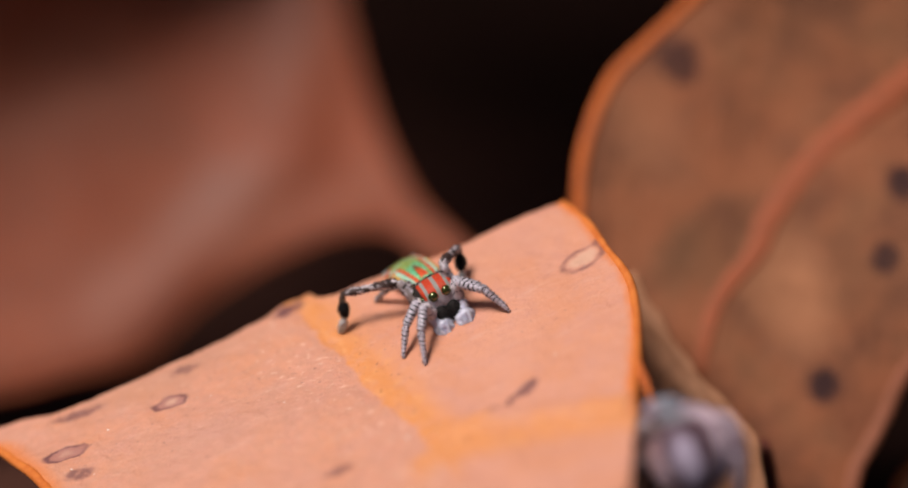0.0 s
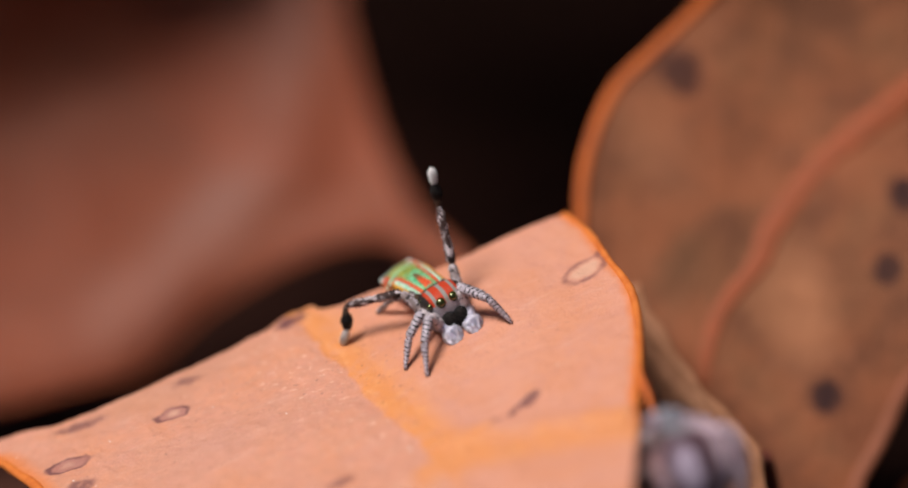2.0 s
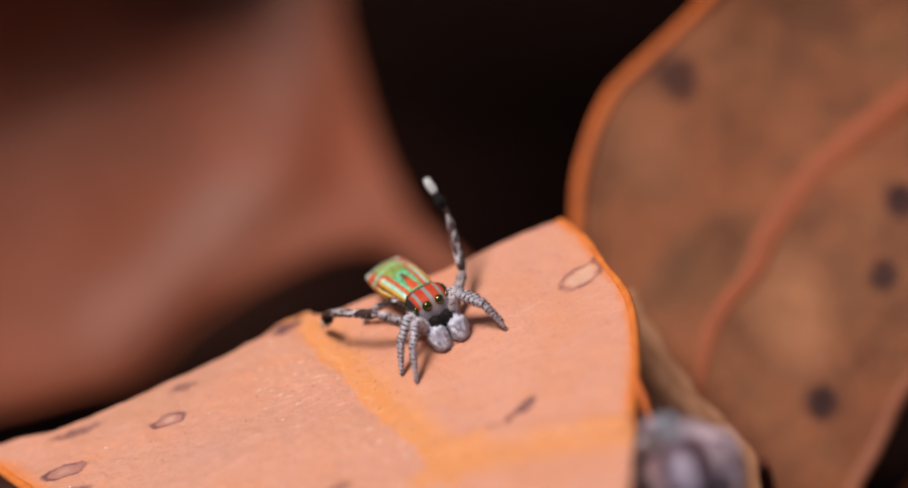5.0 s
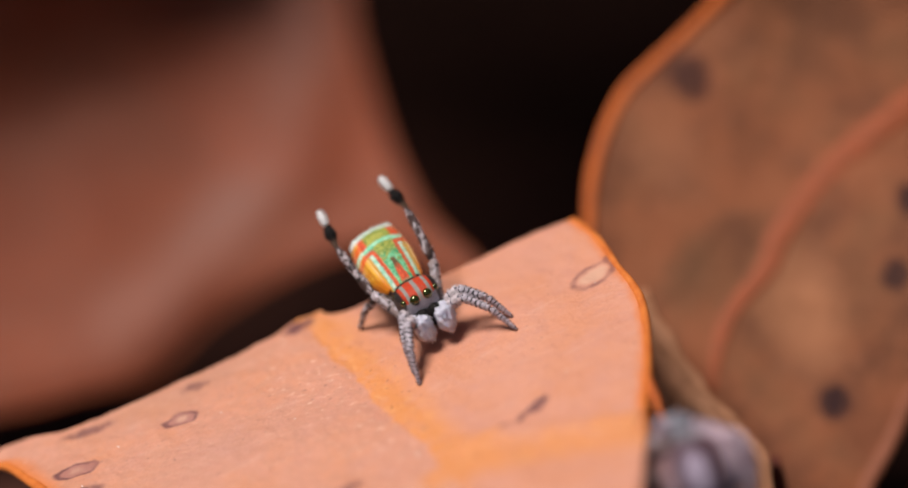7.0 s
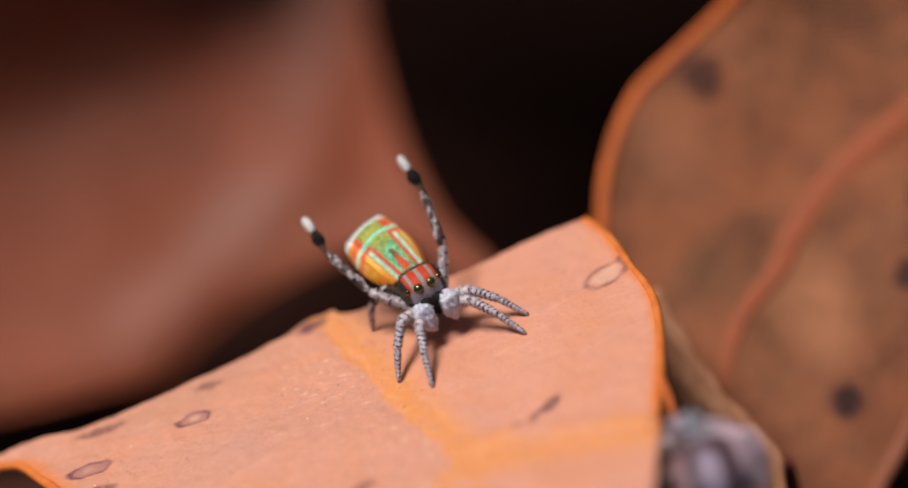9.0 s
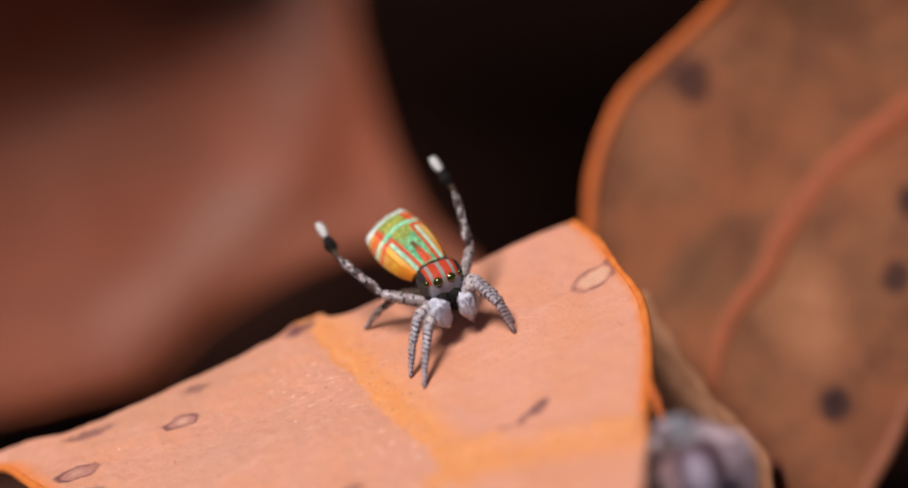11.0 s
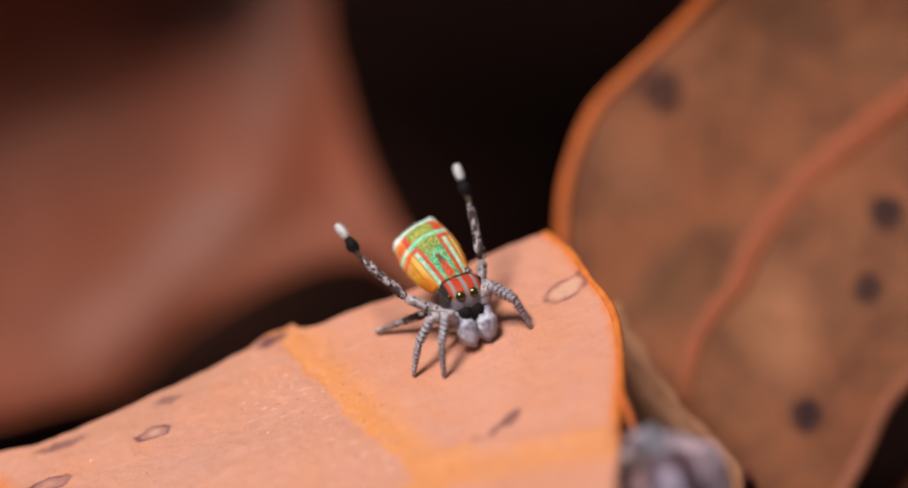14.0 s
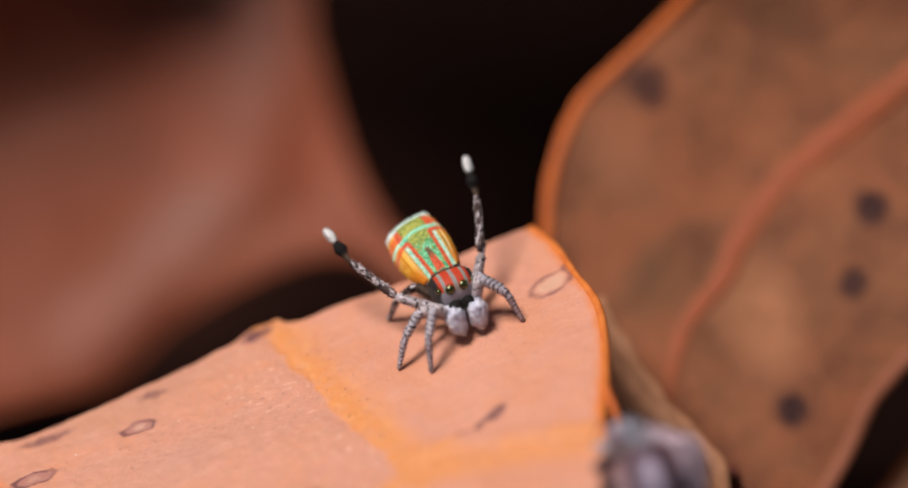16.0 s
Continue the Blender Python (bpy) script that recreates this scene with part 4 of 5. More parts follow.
def build_female():
    female = tagged(new("female_spider"), "plump lavender-grey and umber hairy spider clinging to the pink leaf", "spider")
    female.matrix_basis = pose(0.00965, -0.01050, -0.00067, -20)

    K = 0.86

    def lay(name, form, count, material, seed, place, turn=(0, 0, 0), label=""):
        ob = part(name, furred(blob(lambda d: (d.x * form[0] * K, d.y * form[1] * K, d.z * form[2] * K)), count, 0.16, 0.012, seed), material, female, label)
        ob.matrix_basis = pose(*(c * K * MM for c in place), *turn)
        return ob

    lay("abdomen", (1.95, 1.5, 2.0), 1800, female_material(), 61, (0.0, 0.0, -0.15), label="umber and lavender patched abdomen")
    lay("carapace", (1.0, 0.95, 0.75), 900, BLUE_GREY, 63, (-0.95, 0.1, 1.45), label="blue-grey head shield")
    for side in (-1, 1):
        lay("palp", (0.28, 0.28, 0.42), 160, LAVENDER, 64, (-0.95 + 0.75 * side, -0.55, 1.55), (0, 20 * side, 0))
    legs = (((1.0, -0.6, 1.3), (1.7, -0.7, 1.1), (2.15, -0.5, 0.2), (2.25, 0.2, -1.2), LAVENDER), ((1.5, -0.3, 0.0), (2.1, -0.2, -0.6), (2.2, 0.2, -1.6), (1.9, 1.0, -2.8), LAVENDER),
            ((1.1, 0.7, 0.9), (1.6, 1.1, 0.9), (1.8, 1.9, 0.2), (1.2, 2.8, -0.9), FEMALE), ((0.8, 0.9, -0.9), (1.2, 1.5, -1.2), (0.9, 2.4, -1.6), (0.2, 3.0, -2.4), FEMALE),
            ((-1.2, -0.6, 0.7), (-1.8, -0.6, 0.6), (-2.25, 0.2, 0.1), (-2.45, 1.7, -0.9), FEMALE_DARK), ((-1.5, -0.3, -0.4), (-2.0, -0.4, -0.6), (-2.35, 0.0, -1.2), (-2.5, 0.9, -2.2), FEMALE_DARK),
            ((-1.1, 0.7, 0.6), (-1.6, 1.2, 0.9), (-2.1, 2.0, 0.8), (-2.5, 2.6, 0.4), FEMALE), ((-0.8, 0.9, -0.9), (-1.2, 1.5, -1.2), (-1.4, 2.4, -1.5), (-1.5, 3.0, -2.2), FEMALE_DARK))
    for i, (a, b, c, d, mat) in enumerate(legs):
        a, b, c, d = ([v * K for v in q] for q in (a, b, c, d))
        leg = part("leg", furred(cord([a, b, c], 14, lambda s: 0.29 - 0.05 * s, None, 1.0, 70 + i), 220, 0.15, 0.012, 70 + i), mat, female)
        mid = [(u + v) / 2 + w for u, v, w in zip(c, d, (0.1 if c[0] > 0 else -0.1, 0, 0))]
        part("tibia", furred(cord([c, mid, d], 14, lambda s: 0.24 - 0.13 * s, None, 1.0, 80 + i), 200, 0.15, 0.012, 80 + i), mat, leg)
    rig["female"] = female


build_female()


# ---- movement: places on the pink leaf in millimetres, turns in degrees ----
PALPS = [
    (0, -1.00, 0.46, 26), (4.2, -1.00, 0.46, 26), (6.3, -0.72, 0.43, 14), (7.5, -0.66, 0.52, 14), (9.2, -0.62, 0.58, 14), (11.5, -0.72, 0.58, 14), (11.9, -0.56, 0.50, 14), (12.3, -0.56, 0.48, 14), (12.7, -0.98, 0.44, 14),
    (13.1, -1.02, 0.42, 18), (13.5, -1.02, 0.41, 18), (14.4, -0.90, 0.42, 18), (14.8, -0.86, 0.52, 16), (15.1, -0.70, 0.42, 14), (15.6, -0.66, 0.43, 14), (16, -0.78, 0.46, 14),
]
BODY_1 = [
    (0, 0.32, 1.29, 0.71, 8.46, 2.89, -158.36),
    (0.5, 0.34, 1.29, 0.71, 8.46, 2.87, -158.36),
    (1, 0.43, 1.37, 0.79, 8.46, 2.86, -158.38),
    (1.5, 0.52, 1.35, 0.77, 11.4, 0.86, -153.66),
    (2, 0.49, 1.39, 0.76, 11.34, -0.06, -152.38),
    (2.5, 0.47, 1.39, 0.76, 11.34, -0.05, -152.35),
    (3, 0.45, 1.38, 0.76, 11.34, -0.08, -152.4),
    (3.5, 0.46, 1.39, 0.77, 11.33, -0.07, -152.39),
    (4, 0.46, 1.39, 0.77, 11.34, -0.06, -152.38),
    (4.2, 0.46, 1.39, 0.77, 11.34, -0.06, -152.38),
    (5.2, 0.09, 1.31, 1.15, 9.89, 0.23, -152.97),
    (6.3, -0.47, 1.25, 1.27, 8.46, 1.76, -155.11),
    (6.5, -0.42, 1.27, 1.3, 8.24, 1.83, -155.17),
    (7, -0.67, 1.41, 1.6, 7.71, 2.06, -155.33),
]
BODY_2 = [
    (7.5, -1.1, 1.82, 1.63, 6.55, 1.78, -154.97),
    (8, -1.13, 1.82, 1.62, 6.55, 1.81, -154.95),
    (8.5, -0.98, 1.99, 1.8, 6.55, 1.79, -154.95),
    (9, -0.98, 1.93, 1.86, 6, 1.96, -155.15),
    (9.2, -0.99, 1.91, 1.89, 5.78, 2.06, -155.21),
    (10.2, -0.35, 1.97, 1.91, 5.41, -3.41, -156.82),
    (11.3, 0.56, 2, 1.87, 4.27, -7.94, -158.34),
    (11.5, 0.8, 1.97, 1.87, 3.82, -8.83, -158.45),
    (12, 1.21, 1.88, 1.95, 2.68, -11.18, -158.79),
    (12.5, 1.25, 1.91, 2.01, 1.87, -12.6, -158.97),
    (13, 1.91, 1.6, 1.76, 3.08, -11.4, -159.61),
    (13.5, 2.13, 1.44, 1.61, 4.69, -11.01, -159.36),
    (14, 2.3, 1.45, 1.54, 5.46, -8.95, -159.06),
    (14.5, 2.7, 1.25, 1.56, 6.24, -8.3, -158.82),
]
BODY_3 = [
    (15, 2.79, 1.53, 1.41, 6.23, -7.59, -158.73),
    (15.5, 2.49, 1.43, 1.62, 6.22, -6.79, -158.65),
    (16, 2.51, 1.4, 1.6, 6.21, -5.97, -158.57),
]
ABDOMEN_1 = [
    (0, 5.1, -3.9, 8.5),
    (0.5, 5.3, -2.8, 8.2),
    (1, 6, -4.3, 9.1),
    (1.5, -4.3, 0.1, 7.6),
    (2, -5.1, 1.9, 7.6),
    (2.5, -5.3, 3.2, 6.3),
    (3, -6.0, 2.9, 5.7),
    (3.5, -6.3, 1.3, 5.9),
    (4, -7.5, 0.7, 5.2),
    (4.2, -7.5, 0.7, 5.2),
    (5.2, -8.71, -1.23, 6.68),
    (6.3, -30.7, -2.2, 1.6),
    (6.5, -31.1, -3.2, 4.1),
    (7, -34.1, -3.5, 4),
    (7.5, -31.6, 2.8, 2.9),
    (8, -32.9, 4, 5.8),
    (8.5, -32.8, 7.5, 7.7),
    (9, -31, 8.1, 8.7),
    (9.2, -29, 9.9, 12),
    (10.2, -20.03, 9.97, 10.51),
    (11.3, -29.2, 12.6, 12.3),
    (11.5, -30, 10, 10),
    (12, -27.6, 15.9, 7.9),
    (12.5, -24.9, 17.8, 9.1),
]
ABDOMEN_2 = [
    (13, -31.1, 15.4, 7.4),
    (13.5, -33.8, 14.4, 5.2),
    (14, -33.1, 13.3, 5.6),
    (14.5, -32.6, 11.4, 3.1),
    (15, -31.6, 14, 5),
    (15.5, -29.1, 14.4, 0.9),
    (16, -30.1, 13.1, 1),
]
WAVE_R_1 = [
    (0, -3.94, 1.32, 0),
    (4.2, -3.94, 1.32, 0),
    (4.8, -3.94, 1.32, 0.05),
    (5.2, -5.02, 3.96, 0.73),
    (5.6, -4.76, 4.13, 2.67),
    (6, -4.12, 3.1, 4.95),
    (6.3, -3.97, 4.19, 4.42),
    (6.4, -4.15, 3.23, 4.97),
    (6.5, -4.33, 4.06, 4.23),
    (6.6, -4.44, 4.27, 4.06),
    (6.7, -4.52, 4.42, 3.96),
    (6.8, -5.04, 4.25, 3.67),
    (6.9, -3.71, 4.92, 4.37),
    (7, -3.97, 4.77, 4.42),
    (7.1, -4.37, 4.72, 4.32),
    (7.2, -5.07, 4.46, 4),
    (7.3, -5.41, 4.39, 3.94),
    (7.4, -4.72, 4.8, 4.5),
    (7.5, -4.95, 4.77, 4.49),
    (7.6, -5.17, 4.79, 4.23),
    (7.7, -5.45, 4.54, 4.19),
    (7.8, -5.49, 4.59, 4.09),
    (7.9, -5.52, 4.45, 4.19),
    (8, -5.76, 4.29, 4.06),
]
WAVE_R_2 = [
    (8.1, -5.98, 4.5, 3.53),
    (8.2, -6.46, 4.35, 2.67),
    (8.3, -4.98, 4.89, 4.48),
    (8.4, -5.03, 5.03, 4.33),
    (8.5, -4.96, 4.74, 4.54),
    (8.6, -5.36, 4.37, 4.42),
    (8.7, -5.42, 4.19, 4.5),
    (8.8, -4.88, 4.72, 4.64),
    (8.9, -4.8, 5.08, 4.38),
    (9, -5.12, 4.62, 4.49),
    (9.1, -5.46, 4.03, 4.63),
    (9.2, -5.88, 4.03, 4.14),
    (9.6, -4.54, 4.8, 4.33),
    (10, -5.3, 4.07, 3.79),
    (10.4, -4.04, 5.13, 4.07),
    (10.8, -4.68, 4.56, 3.58),
    (11.1, -3.9, 4.73, 4.29),
    (11.3, -4.53, 4.3, 3.9),
    (11.4, -2.89, 5.6, 4.36),
    (11.5, -2.51, 5.66, 4.67),
    (11.6, -3.12, 4.77, 5.01),
    (11.7, -4.29, 3.67, 4.42),
    (11.8, -3.26, 5.32, 4.07),
    (11.9, -2.33, 5.15, 5.14),
]
WAVE_R_3 = [
    (12, -2.35, 5.15, 5.07),
    (12.1, -2.34, 5.03, 5.21),
    (12.2, -2.36, 5.13, 5.06),
    (12.3, -2.41, 5.1, 5.11),
    (12.4, -2.78, 4.86, 4.95),
    (12.5, -3.2, 4.63, 4.81),
    (12.6, -3.65, 4.21, 4.19),
    (12.7, -2.12, 5.04, 4.91),
    (12.8, -2.06, 4.95, 4.93),
    (12.9, -2.37, 4.23, 5.07),
    (13, -2.91, 3.59, 4.74),
    (13.1, -3.55, 3.19, 4.01),
    (13.2, -1.81, 4.99, 4.41),
    (13.3, -2.22, 4.11, 4.76),
    (13.4, -2.43, 3.23, 5.05),
    (13.5, -3.06, 2.83, 4.46),
    (13.6, -3.85, 2.76, 3),
    (13.7, -3.97, 2.95, 1.65),
    (13.8, -1.19, 5.17, 4.25),
    (13.9, -1.48, 4.65, 4.53),
    (14, -2, 3.81, 4.6),
    (14.1, -2.3, 3.08, 4.78),
    (14.2, -2.49, 2.6, 4.72),
    (14.3, -3.11, 2.45, 3.76),
]
WAVE_R_4 = [
    (14.4, -3.5, 2.35, 2.05),
    (14.5, -2.75, 3.03, 0.3),
    (14.6, -0.71, 4.98, 4.22),
    (14.7, -0.71, 4.85, 4.38),
    (14.8, -0.76, 4.89, 4.31),
    (14.9, -1.03, 4.59, 4.41),
    (15, -1.42, 4.23, 4.37),
    (15.1, -1.56, 4.47, 4.07),
    (15.2, -1.63, 4.68, 3.85),
    (15.3, -0.63, 4.95, 4.57),
    (15.4, -0.97, 4.82, 4.44),
    (15.5, -1.05, 4.69, 4.47),
    (15.6, -1.44, 4.38, 4.44),
    (15.7, -1.59, 4.38, 4.37),
    (15.8, -2, 4.17, 3.97),
    (15.9, -2.09, 4.02, 3.98),
    (16, -2.1, 4.09, 3.88),
]
WAVE_L_1 = [
    (0, 1.17, 2.42, 0),
    (1.2, 1.17, 2.42, 0),
    (1.3, 1.17, 2.42, 0),
    (1.4, 1.12, 7.07, 0.16),
    (1.5, 1, 7.04, 1.53),
    (1.6, 0.46, 5.61, 4.13),
    (1.7, 0.51, 5.58, 4.3),
    (1.8, 0.72, 5.67, 4.27),
    (1.9, 0.99, 5.25, 4.53),
    (2, 1.3, 4.16, 5.27),
    (2.5, 1.7, 6.19, 3.62),
    (3, 1.87, 6.61, 2.86),
    (3.4, 2.1, 7, 1.77),
    (3.6, 2.08, 7.05, 1.61),
    (3.8, 2.09, 7.05, 1.64),
    (3.9, 1.23, 6.64, 2.95),
    (4, 0.41, 5.84, 4.05),
    (4.1, 0.43, 5.75, 4.12),
    (4.2, 0.88, 5.72, 4.25),
    (4.8, 1.33, 5.89, 3.74),
    (5.2, 0.47, 5.35, 4.41),
    (5.7, 0.67, 5.7, 4.26),
    (6.3, -0.54, 6.12, 4.07),
    (6.4, 0.01, 5.87, 4.49),
]
WAVE_L_2 = [
    (6.5, -0.04, 6.04, 4.3),
    (6.6, 0.24, 6.19, 4.22),
    (6.7, 0.23, 6.23, 4.26),
    (6.8, 0.41, 6.3, 4.18),
    (6.9, -1.77, 5.84, 4.41),
    (7, -1.39, 5.88, 4.59),
    (7.1, -0.99, 6.14, 4.62),
    (7.2, -0.34, 6.37, 4.55),
    (7.3, -0.29, 6.5, 4.54),
    (7.4, -2.04, 6.06, 4.81),
    (7.5, -1.66, 6.24, 4.89),
    (7.6, -1.15, 6.02, 5.22),
    (7.7, -1.16, 6.28, 4.96),
    (7.8, -1.06, 6.33, 4.9),
    (7.9, -1.07, 6.19, 5.07),
    (8, -0.72, 6.28, 5.01),
    (8.1, -0.75, 6.61, 4.65),
    (8.2, -0.69, 6.57, 4.78),
    (8.3, -1.8, 6.02, 5.25),
    (8.4, -1.72, 5.8, 5.4),
    (8.5, -1.73, 5.88, 5.37),
    (8.6, -1.48, 5.88, 5.44),
    (8.7, -1.34, 6.11, 5.26),
    (8.8, -1.3, 6.03, 5.35),
]
WAVE_L_3 = [
    (8.9, -1.25, 6, 5.39),
    (9, -0.93, 6.22, 5.24),
    (9.1, -0.78, 6.38, 5.09),
    (9.2, -0.63, 6.54, 4.99),
    (9.6, -0.86, 6.14, 4.93),
    (10, -0.04, 6.54, 4.5),
    (10.4, -0.26, 6.06, 5.01),
    (10.8, 0.44, 6.46, 4.59),
    (11.3, 1.2, 6.75, 4.61),
    (11.4, 0.88, 6.6, 4.74),
    (11.5, 0.99, 6.34, 5.1),
    (11.6, 1.49, 6.43, 5.07),
    (11.7, 1.92, 6.3, 5.04),
    (11.8, 1.98, 6.18, 5.14),
    (11.9, 1.74, 6.26, 5.19),
    (12, 1.69, 6.37, 5.01),
    (12.1, 1.71, 6.24, 5.11),
    (12.2, 1.73, 6.19, 5.18),
    (12.3, 1.99, 6.47, 4.87),
    (12.4, 1.94, 6.52, 4.83),
    (12.5, 2.19, 6.43, 4.94),
    (12.6, 2.57, 6.69, 4.43),
    (12.7, 2.5, 6.47, 4.78),
    (12.8, 2.5, 6.44, 4.71),
]
WAVE_L_4 = [
    (12.9, 2.78, 6.11, 4.97),
    (13, 2.8, 6.04, 4.94),
    (13.1, 2.82, 6.24, 4.48),
    (13.2, 2.3, 6.18, 4.57),
    (13.3, 2.47, 6.12, 4.65),
    (13.4, 2.83, 5.89, 4.84),
    (13.5, 3.1, 5.91, 4.63),
    (13.6, 3.06, 6.44, 3.86),
    (13.7, 3.09, 6.99, 2.73),
    (13.8, 2.14, 6.39, 4.03),
    (13.9, 2.53, 6.08, 4.53),
    (14, 2.91, 6.07, 4.55),
    (14.1, 3.36, 6.19, 4.3),
    (14.2, 3.33, 6.07, 4.44),
    (14.3, 3.52, 6.4, 3.72),
    (14.4, 3.57, 6.47, 3.43),
    (14.5, 3.95, 6.64, 2.6),
    (14.6, 2.95, 5.99, 4.35),
    (14.7, 3.01, 6.04, 4.43),
    (14.8, 3.02, 6.15, 4.33),
    (14.9, 3.3, 6.15, 4.39),
    (15, 3.64, 6.29, 4.24),
    (15.1, 3.82, 6.43, 4.04),
    (15.2, 3.88, 6.8, 3.24),
]
WAVE_L_5 = [
    (15.3, 1.76, 6.38, 3.86),
    (15.4, 2.54, 6.34, 4.2),
    (15.5, 2.85, 6.27, 4.37),
    (15.6, 3.34, 6.04, 4.56),
    (15.7, 3.47, 6, 4.68),
    (15.8, 3.69, 6.14, 4.46),
    (15.9, 4, 6.15, 4.35),
    (16, 3.86, 6.15, 4.34),
]
FOOT_1R = [
    (0, -0.37, -2.25),
    (4.2, -0.37, -2.25),
    (6.3, -1.06, -2.08),
    (7.25, -1.04, -2.12),
    (7.45, -1.04, -2.27),
    (9.2, -1.04, -2.27),
    (11.3, -0.85, -2.2),
    (11.65, -0.85, -2.2),
    (11.8, -0.11, -1.79),
    (12.8, -0.09, -1.7),
    (13.5, -0.04, -1.75),
    (13.75, 1.08, -1.55),
    (16, 1.17, -1.62),
]
FOOT_2R = [
    (0, -1.28, -1.48),
    (4.2, -1.28, -1.48),
    (6.3, -1.24, -1.42),
    (7.25, -1.24, -1.46),
    (7.45, -2.46, -1.36),
    (9.2, -2.46, -1.36),
    (11.3, -1.27, -1.35),
    (11.65, -1.27, -1.35),
    (11.8, -1.24, -1.2),
    (12.75, -1.2, -1.2),
    (12.95, -0.35, -1.2),
    (13.5, -0.2, -1.35),
    (13.75, -0.16, -1.07),
    (16, -0.16, -0.99),
]
FOOT_1L = [
    (0, 3.11, -0.04),
    (4.2, 3.11, -0.04),
    (6.3, 2.96, -0.06),
    (7.3, 2.96, -0.06),
    (7.45, 2.8, -0.27),
    (9.2, 2.8, -0.27),
    (11.3, 2.87, -0.03),
    (12.5, 2.77, -0.22),
    (12.8, 3.27, -0.14),
    (13, 3.99, 0.09),
    (13.5, 4.06, 0.17),
    (13.75, 4.66, 0.44),
    (16, 4.95, 0.38),
]
FOOT_2L = [
    (0, 2.97, 0.35),
    (4.2, 2.97, 0.35),
    (6.3, 2.78, 0.83),
    (7.3, 2.78, 0.83),
    (7.45, 2.92, 0.86),
    (9.2, 2.92, 0.86),
    (11.3, 2.8, 0.49),
    (11.7, 2.9, 0.64),
    (11.9, 3.91, 1.37),
    (12.5, 3.91, 1.37),
    (13, 4.14, 0.6),
    (13.75, 4.62, 0.88),
    (16, 4.81, 0.81),
]
FOOT_4R = [
    (0, -2.51, 2.82),
    (4.2, -2.51, 2.82),
    (6.3, -3.6, 2.57),
    (9.2, -3.6, 2.42),
    (11.3, -3.38, 2.68),
    (12.5, -2.19, 2.47),
    (13.5, -2.2, 2.45),
    (14.25, -2.24, 2.5),
    (14.45, -0.66, 2.52),
    (16, -0.61, 2.51),
]
FOOT_4L = [
    (0, 0.48, 2.49),
    (4.2, 0.55, 2.65),
    (6.3, -0.96, 3.48),
    (9.2, -1.21, 4.27),
    (11.3, 0.23, 4.32),
    (12.5, 1.08, 4.39),
    (13.5, 1.81, 3.61),
    (14, 2.25, 3.61),
    (16, 2.42, 3.54),
]


def between(rows, t):
    """The row at t, between its neighbours."""
    i = min(max(int(np.searchsorted([r[0] for r in rows], t, side="right")) - 1, 0), len(rows) - 2)
    a, b = rows[i], rows[i + 1]
    s = min(max((t - a[0]) / (b[0] - a[0]), 0.0), 1.0)
    return [x + (y - x) * s for x, y in zip(a[1:], b[1:])]


def bend_chain(start, goal, lengths, bends, up):
    """The joints of a limb from start to goal, bent evenly in the upright plane, in order."""
    span = goal - start
    reach = min(span.length, sum(lengths) * 0.999)

    def shape(bend):
        pts, angle = [Vector((0, 0))], 0.0
        for l, share in zip(lengths, (*bends, 0.0)):
            pts.append(pts[-1] + Vector((math.cos(angle), math.sin(angle))) * l)
            angle -= bend * share
        return pts

    lo, hi = 0.0, 2.2
    for _ in range(40):
        mid = (lo + hi) / 2
        if shape(mid)[-1].length > reach:
            lo = mid
        else:
            hi = mid
    pts = shape(lo)
    tilt = math.atan2(pts[-1].y, pts[-1].x)
    along = span.normalized()
    rise = (up - along * up.dot(along)).normalized()
    turn = Matrix.Rotation(-tilt, 2)
    return [start + along * q.x + rise * q.y for q in (turn @ p for p in pts)], rise


def segment(a, b, rise):
    """The pose of a limb segment whose +y runs from a to b. Millimetres in, metres out."""
    y = (b - a).normalized()
    x = y.cross(rise).normalized()
    z = x.cross(y)
    m = Matrix((x, y, z)).transposed().to_4x4()
    m.translation = a * MM
    return m


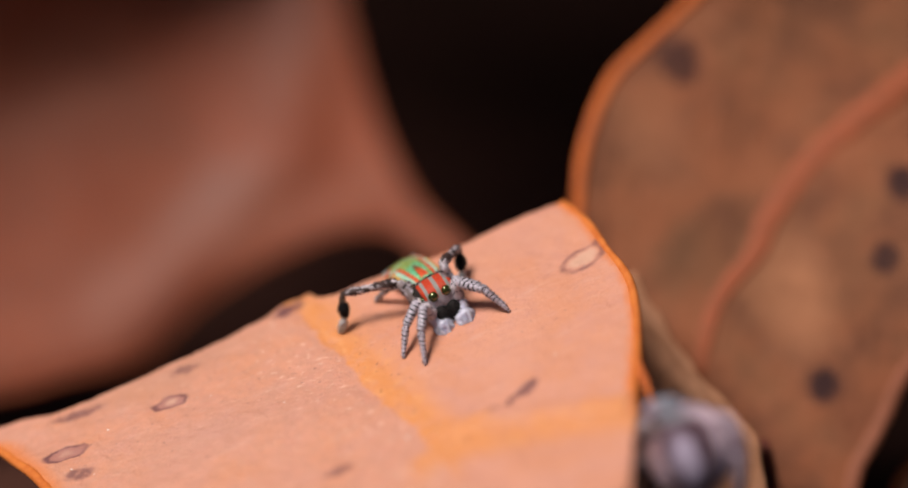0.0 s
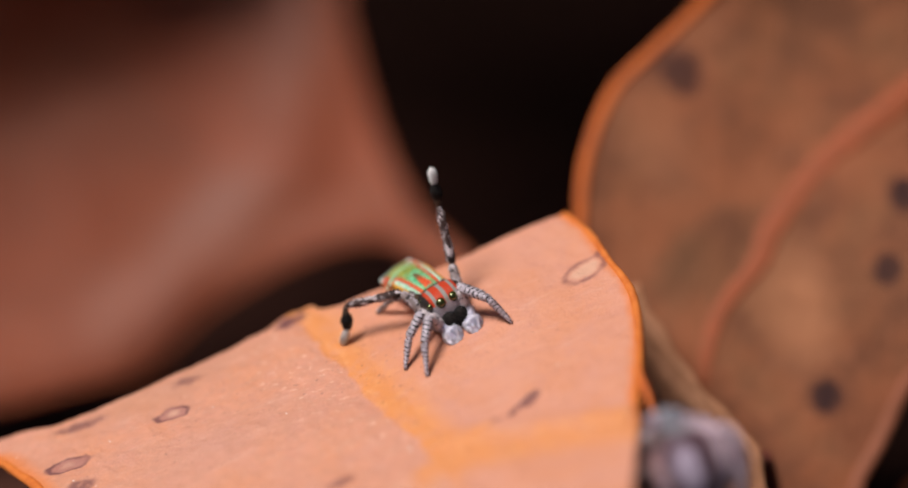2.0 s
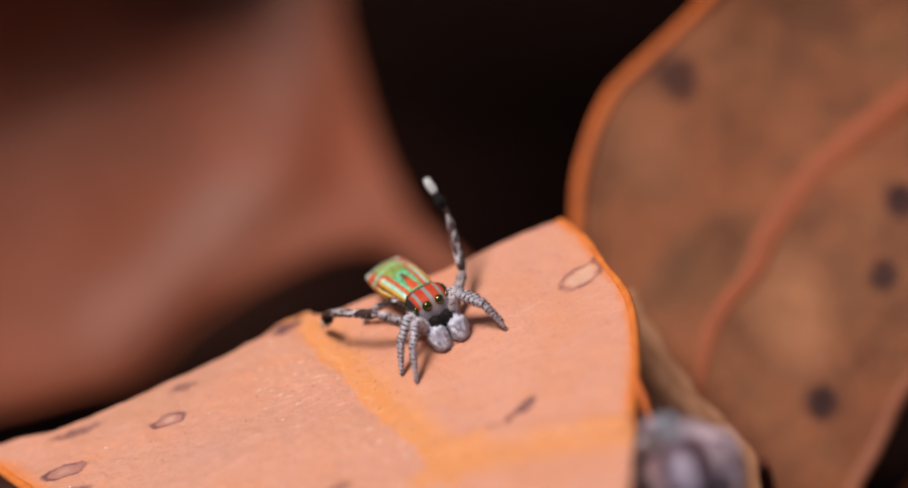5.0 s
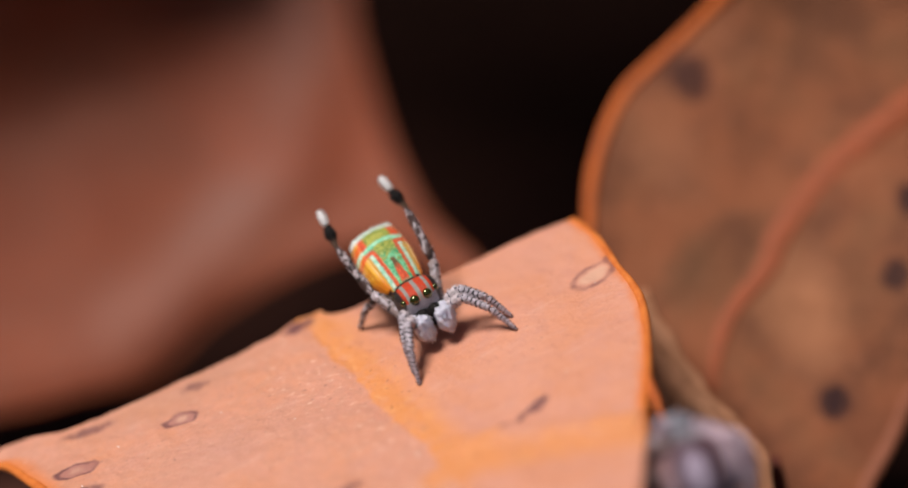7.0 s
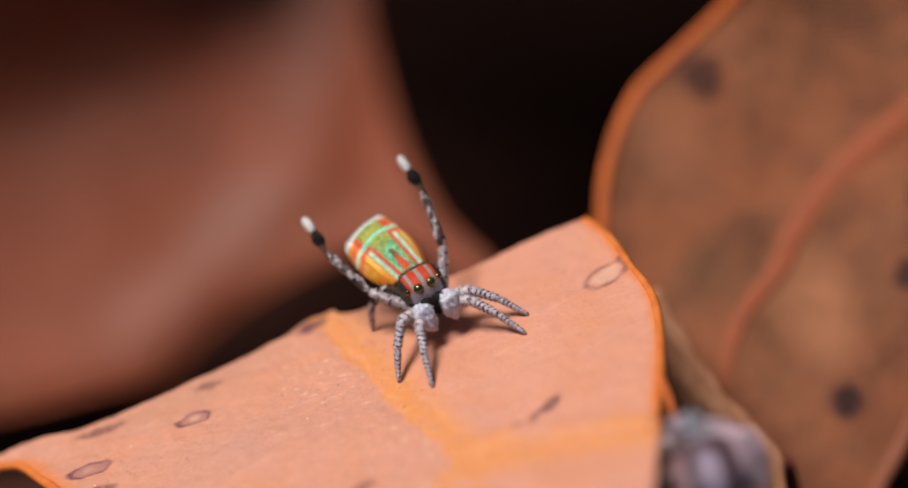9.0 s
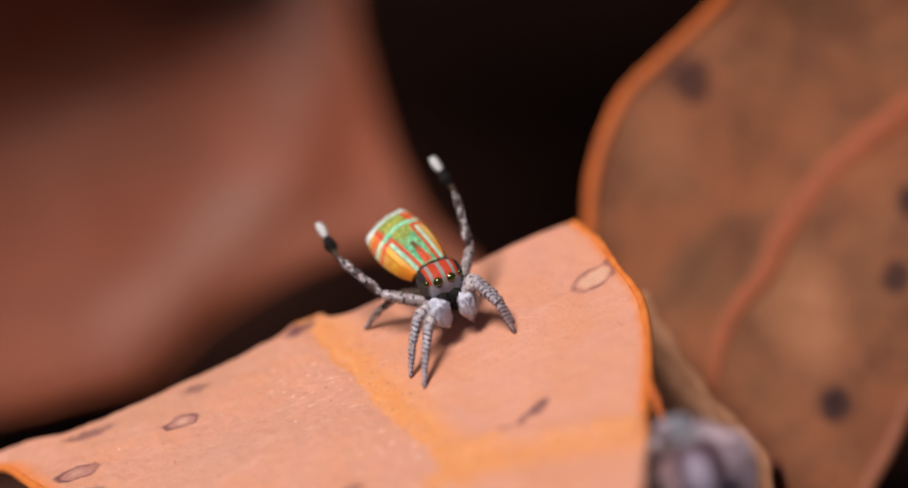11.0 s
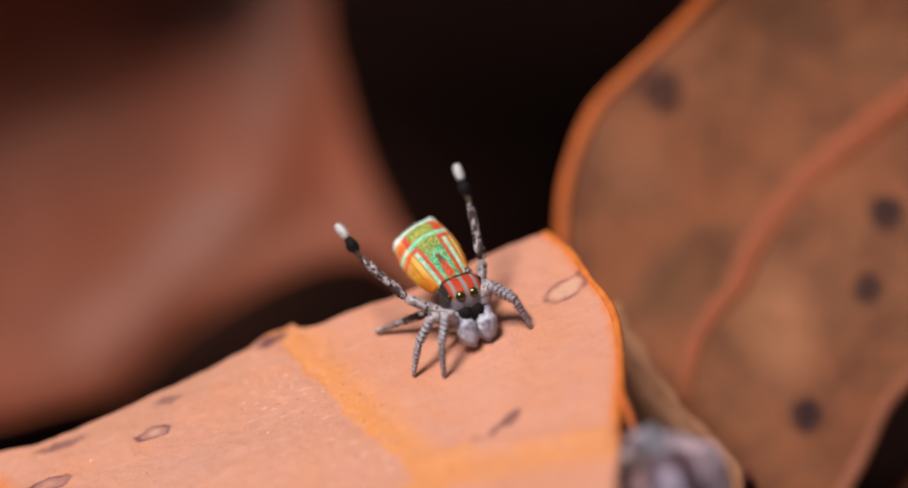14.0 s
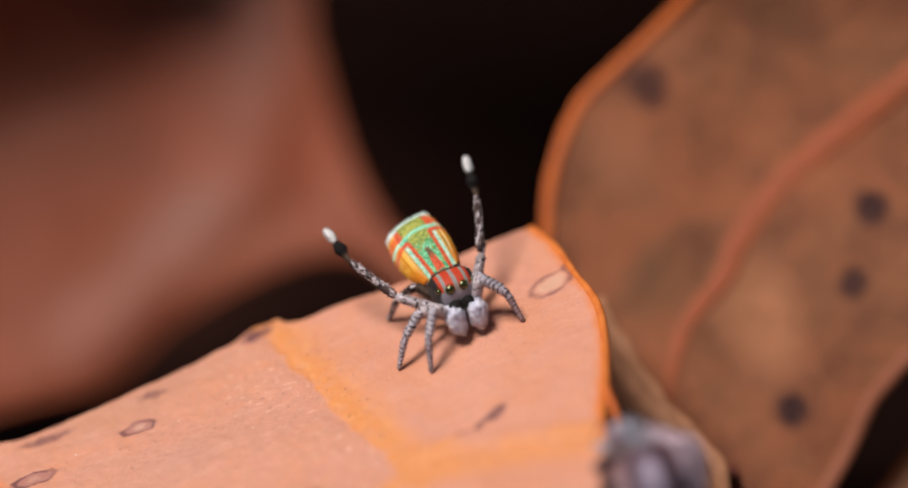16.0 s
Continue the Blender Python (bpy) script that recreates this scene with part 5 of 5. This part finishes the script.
def motions():
    body, rump = BODY_1 + BODY_2 + BODY_3, ABDOMEN_1 + ABDOMEN_2
    wave = {"R": WAVE_R_1 + WAVE_R_2 + WAVE_R_3 + WAVE_R_4, "L": WAVE_L_1 + WAVE_L_2 + WAVE_L_3 + WAVE_L_4 + WAVE_L_5}
    feet = {"1R": FOOT_1R, "2R": FOOT_2R, "4R": FOOT_4R, "1L": FOOT_1L, "2L": FOOT_2L, "4L": FOOT_4L}
    times = sorted({round(r[0], 2) for rows in (body, rump, *wave.values(), *feet.values()) for r in rows} | {k * 0.5 for k in range(33)})
    keys = {}

    def key(ob, t, m):
        keys.setdefault(ob, []).append((t, m))

    for t in times:
        x, y, z, rx, ry, rz = between(body, t)
        trunk = pose(x * MM, y * MM, z * MM, rx, ry, rz)
        key(spider, t, LEAF @ trunk)
        back = trunk.inverted()
        key(rig["abdomen"], t, pose(0, -0.80 * MM, 0.32 * MM, *between(rump, t)))
        fold = float(np.interp(t, (4.6, 6.0, 7.4, 9.0), (84, 22, 10, 0)))
        key(rig["flap_r"], t, flap_hinge(1) @ pose(0, 0, 0, 0, fold))
        key(rig["flap_l"], t, flap_hinge(-1) @ pose(0, 0, 0, 0, -fold - 32))
        low, apart, tip = between(PALPS, t)
        sway = 6 * math.sin(t * 5.1) * min(1.0, max(0.0, t - 5.0))
        key(rig["palp_r"], t, pose(apart * MM, 1.22 * MM, low * MM, tip + sway, 8, 0))
        key(rig["palp_l"], t, pose(-apart * MM, 1.22 * MM, low * MM, tip - sway, -8, 0))
        for side, arm in ((1, rig["shoulder_r"]), (-1, rig["shoulder_l"])):
            key(arm, t, segment(Vector((side * 0.68, 0.66, -0.30)), Vector((side * apart, 1.10, low + 0.1)), Vector((0, 1, 0.3))))
        for name, chain in ((n, c) for n, c in rig.items() if n[0] in HIPS):
            hx, hy, hz = HIPS[name[0]]
            hip = Vector((hx if name[1] == "R" else -hx, hy, hz))
            goal = Vector(between(wave[name[1]], t)) if name[0] == "3" else Vector((*between(feet[name], t), 0.0))
            floor = main_height(goal.x, goal.y) + 0.04
            goal.z = max(goal.z, floor) if name[0] == "3" else floor
            local = (back @ (goal * MM)) / MM
            lean = min(1.0, max(0.0, goal.z / 1.5)) if name[0] == "3" else 0.0
            up = Vector((1.2 * lean * (1 if name[1] == "R" else -1), 0.4 * lean, 1.0 - 1.5 * lean))
            if name == "3R":
                up += Vector((0.47, -0.48, 0)) * (1 - lean)
            if name == "3L" and t < 1.35:
                up = Vector((-0.23, -0.31, 0.92))
            if name == "3L" and t > 1.35:
                # the knee stays tucked behind the body while the fan is folded, and again as the leg is drawn in
                up = up.lerp(Vector((0.3, -1.0, 0.0)), float(np.interp(t, (1.6, 2.0, 4.2, 6.0, 14.1, 14.3, 14.6, 14.9), (1, 0.72, 0.72, 0, 0, 0.6, 0.6, 0))))
            bends = BENDS[name[0]]
            if name == "3R" and goal.z < 0.6:
                bends = (1.0, 1.28, -0.38)
            if name == "3L" and t < 1.35:
                bends = (1.0, 1.07, 0.0)
            joints, rise = bend_chain(hip, local, LENGTHS[name[0]], bends, up)
            root = None
            for ob, a, b in zip(chain, joints, joints[1:]):
                m = segment(a, b, rise)
                key(ob, t, m if root is None else root.inverted() @ m)
                root = root or m
    for ob, rows in keys.items():
        walk(ob, rows)
    home = rig["female"].matrix_basis.copy()
    walk(rig["female"], [(0, home), (4.5, home), (10, home @ pose(0, 0, 0, 0, 0, 3)), (14.8, home @ pose(0, 0, 0, 0, 0, 4)), (16, pose(-0.00025, 0, 0.0001) @ home @ pose(0, 0, 0, 0, 0, 8))])


motions()
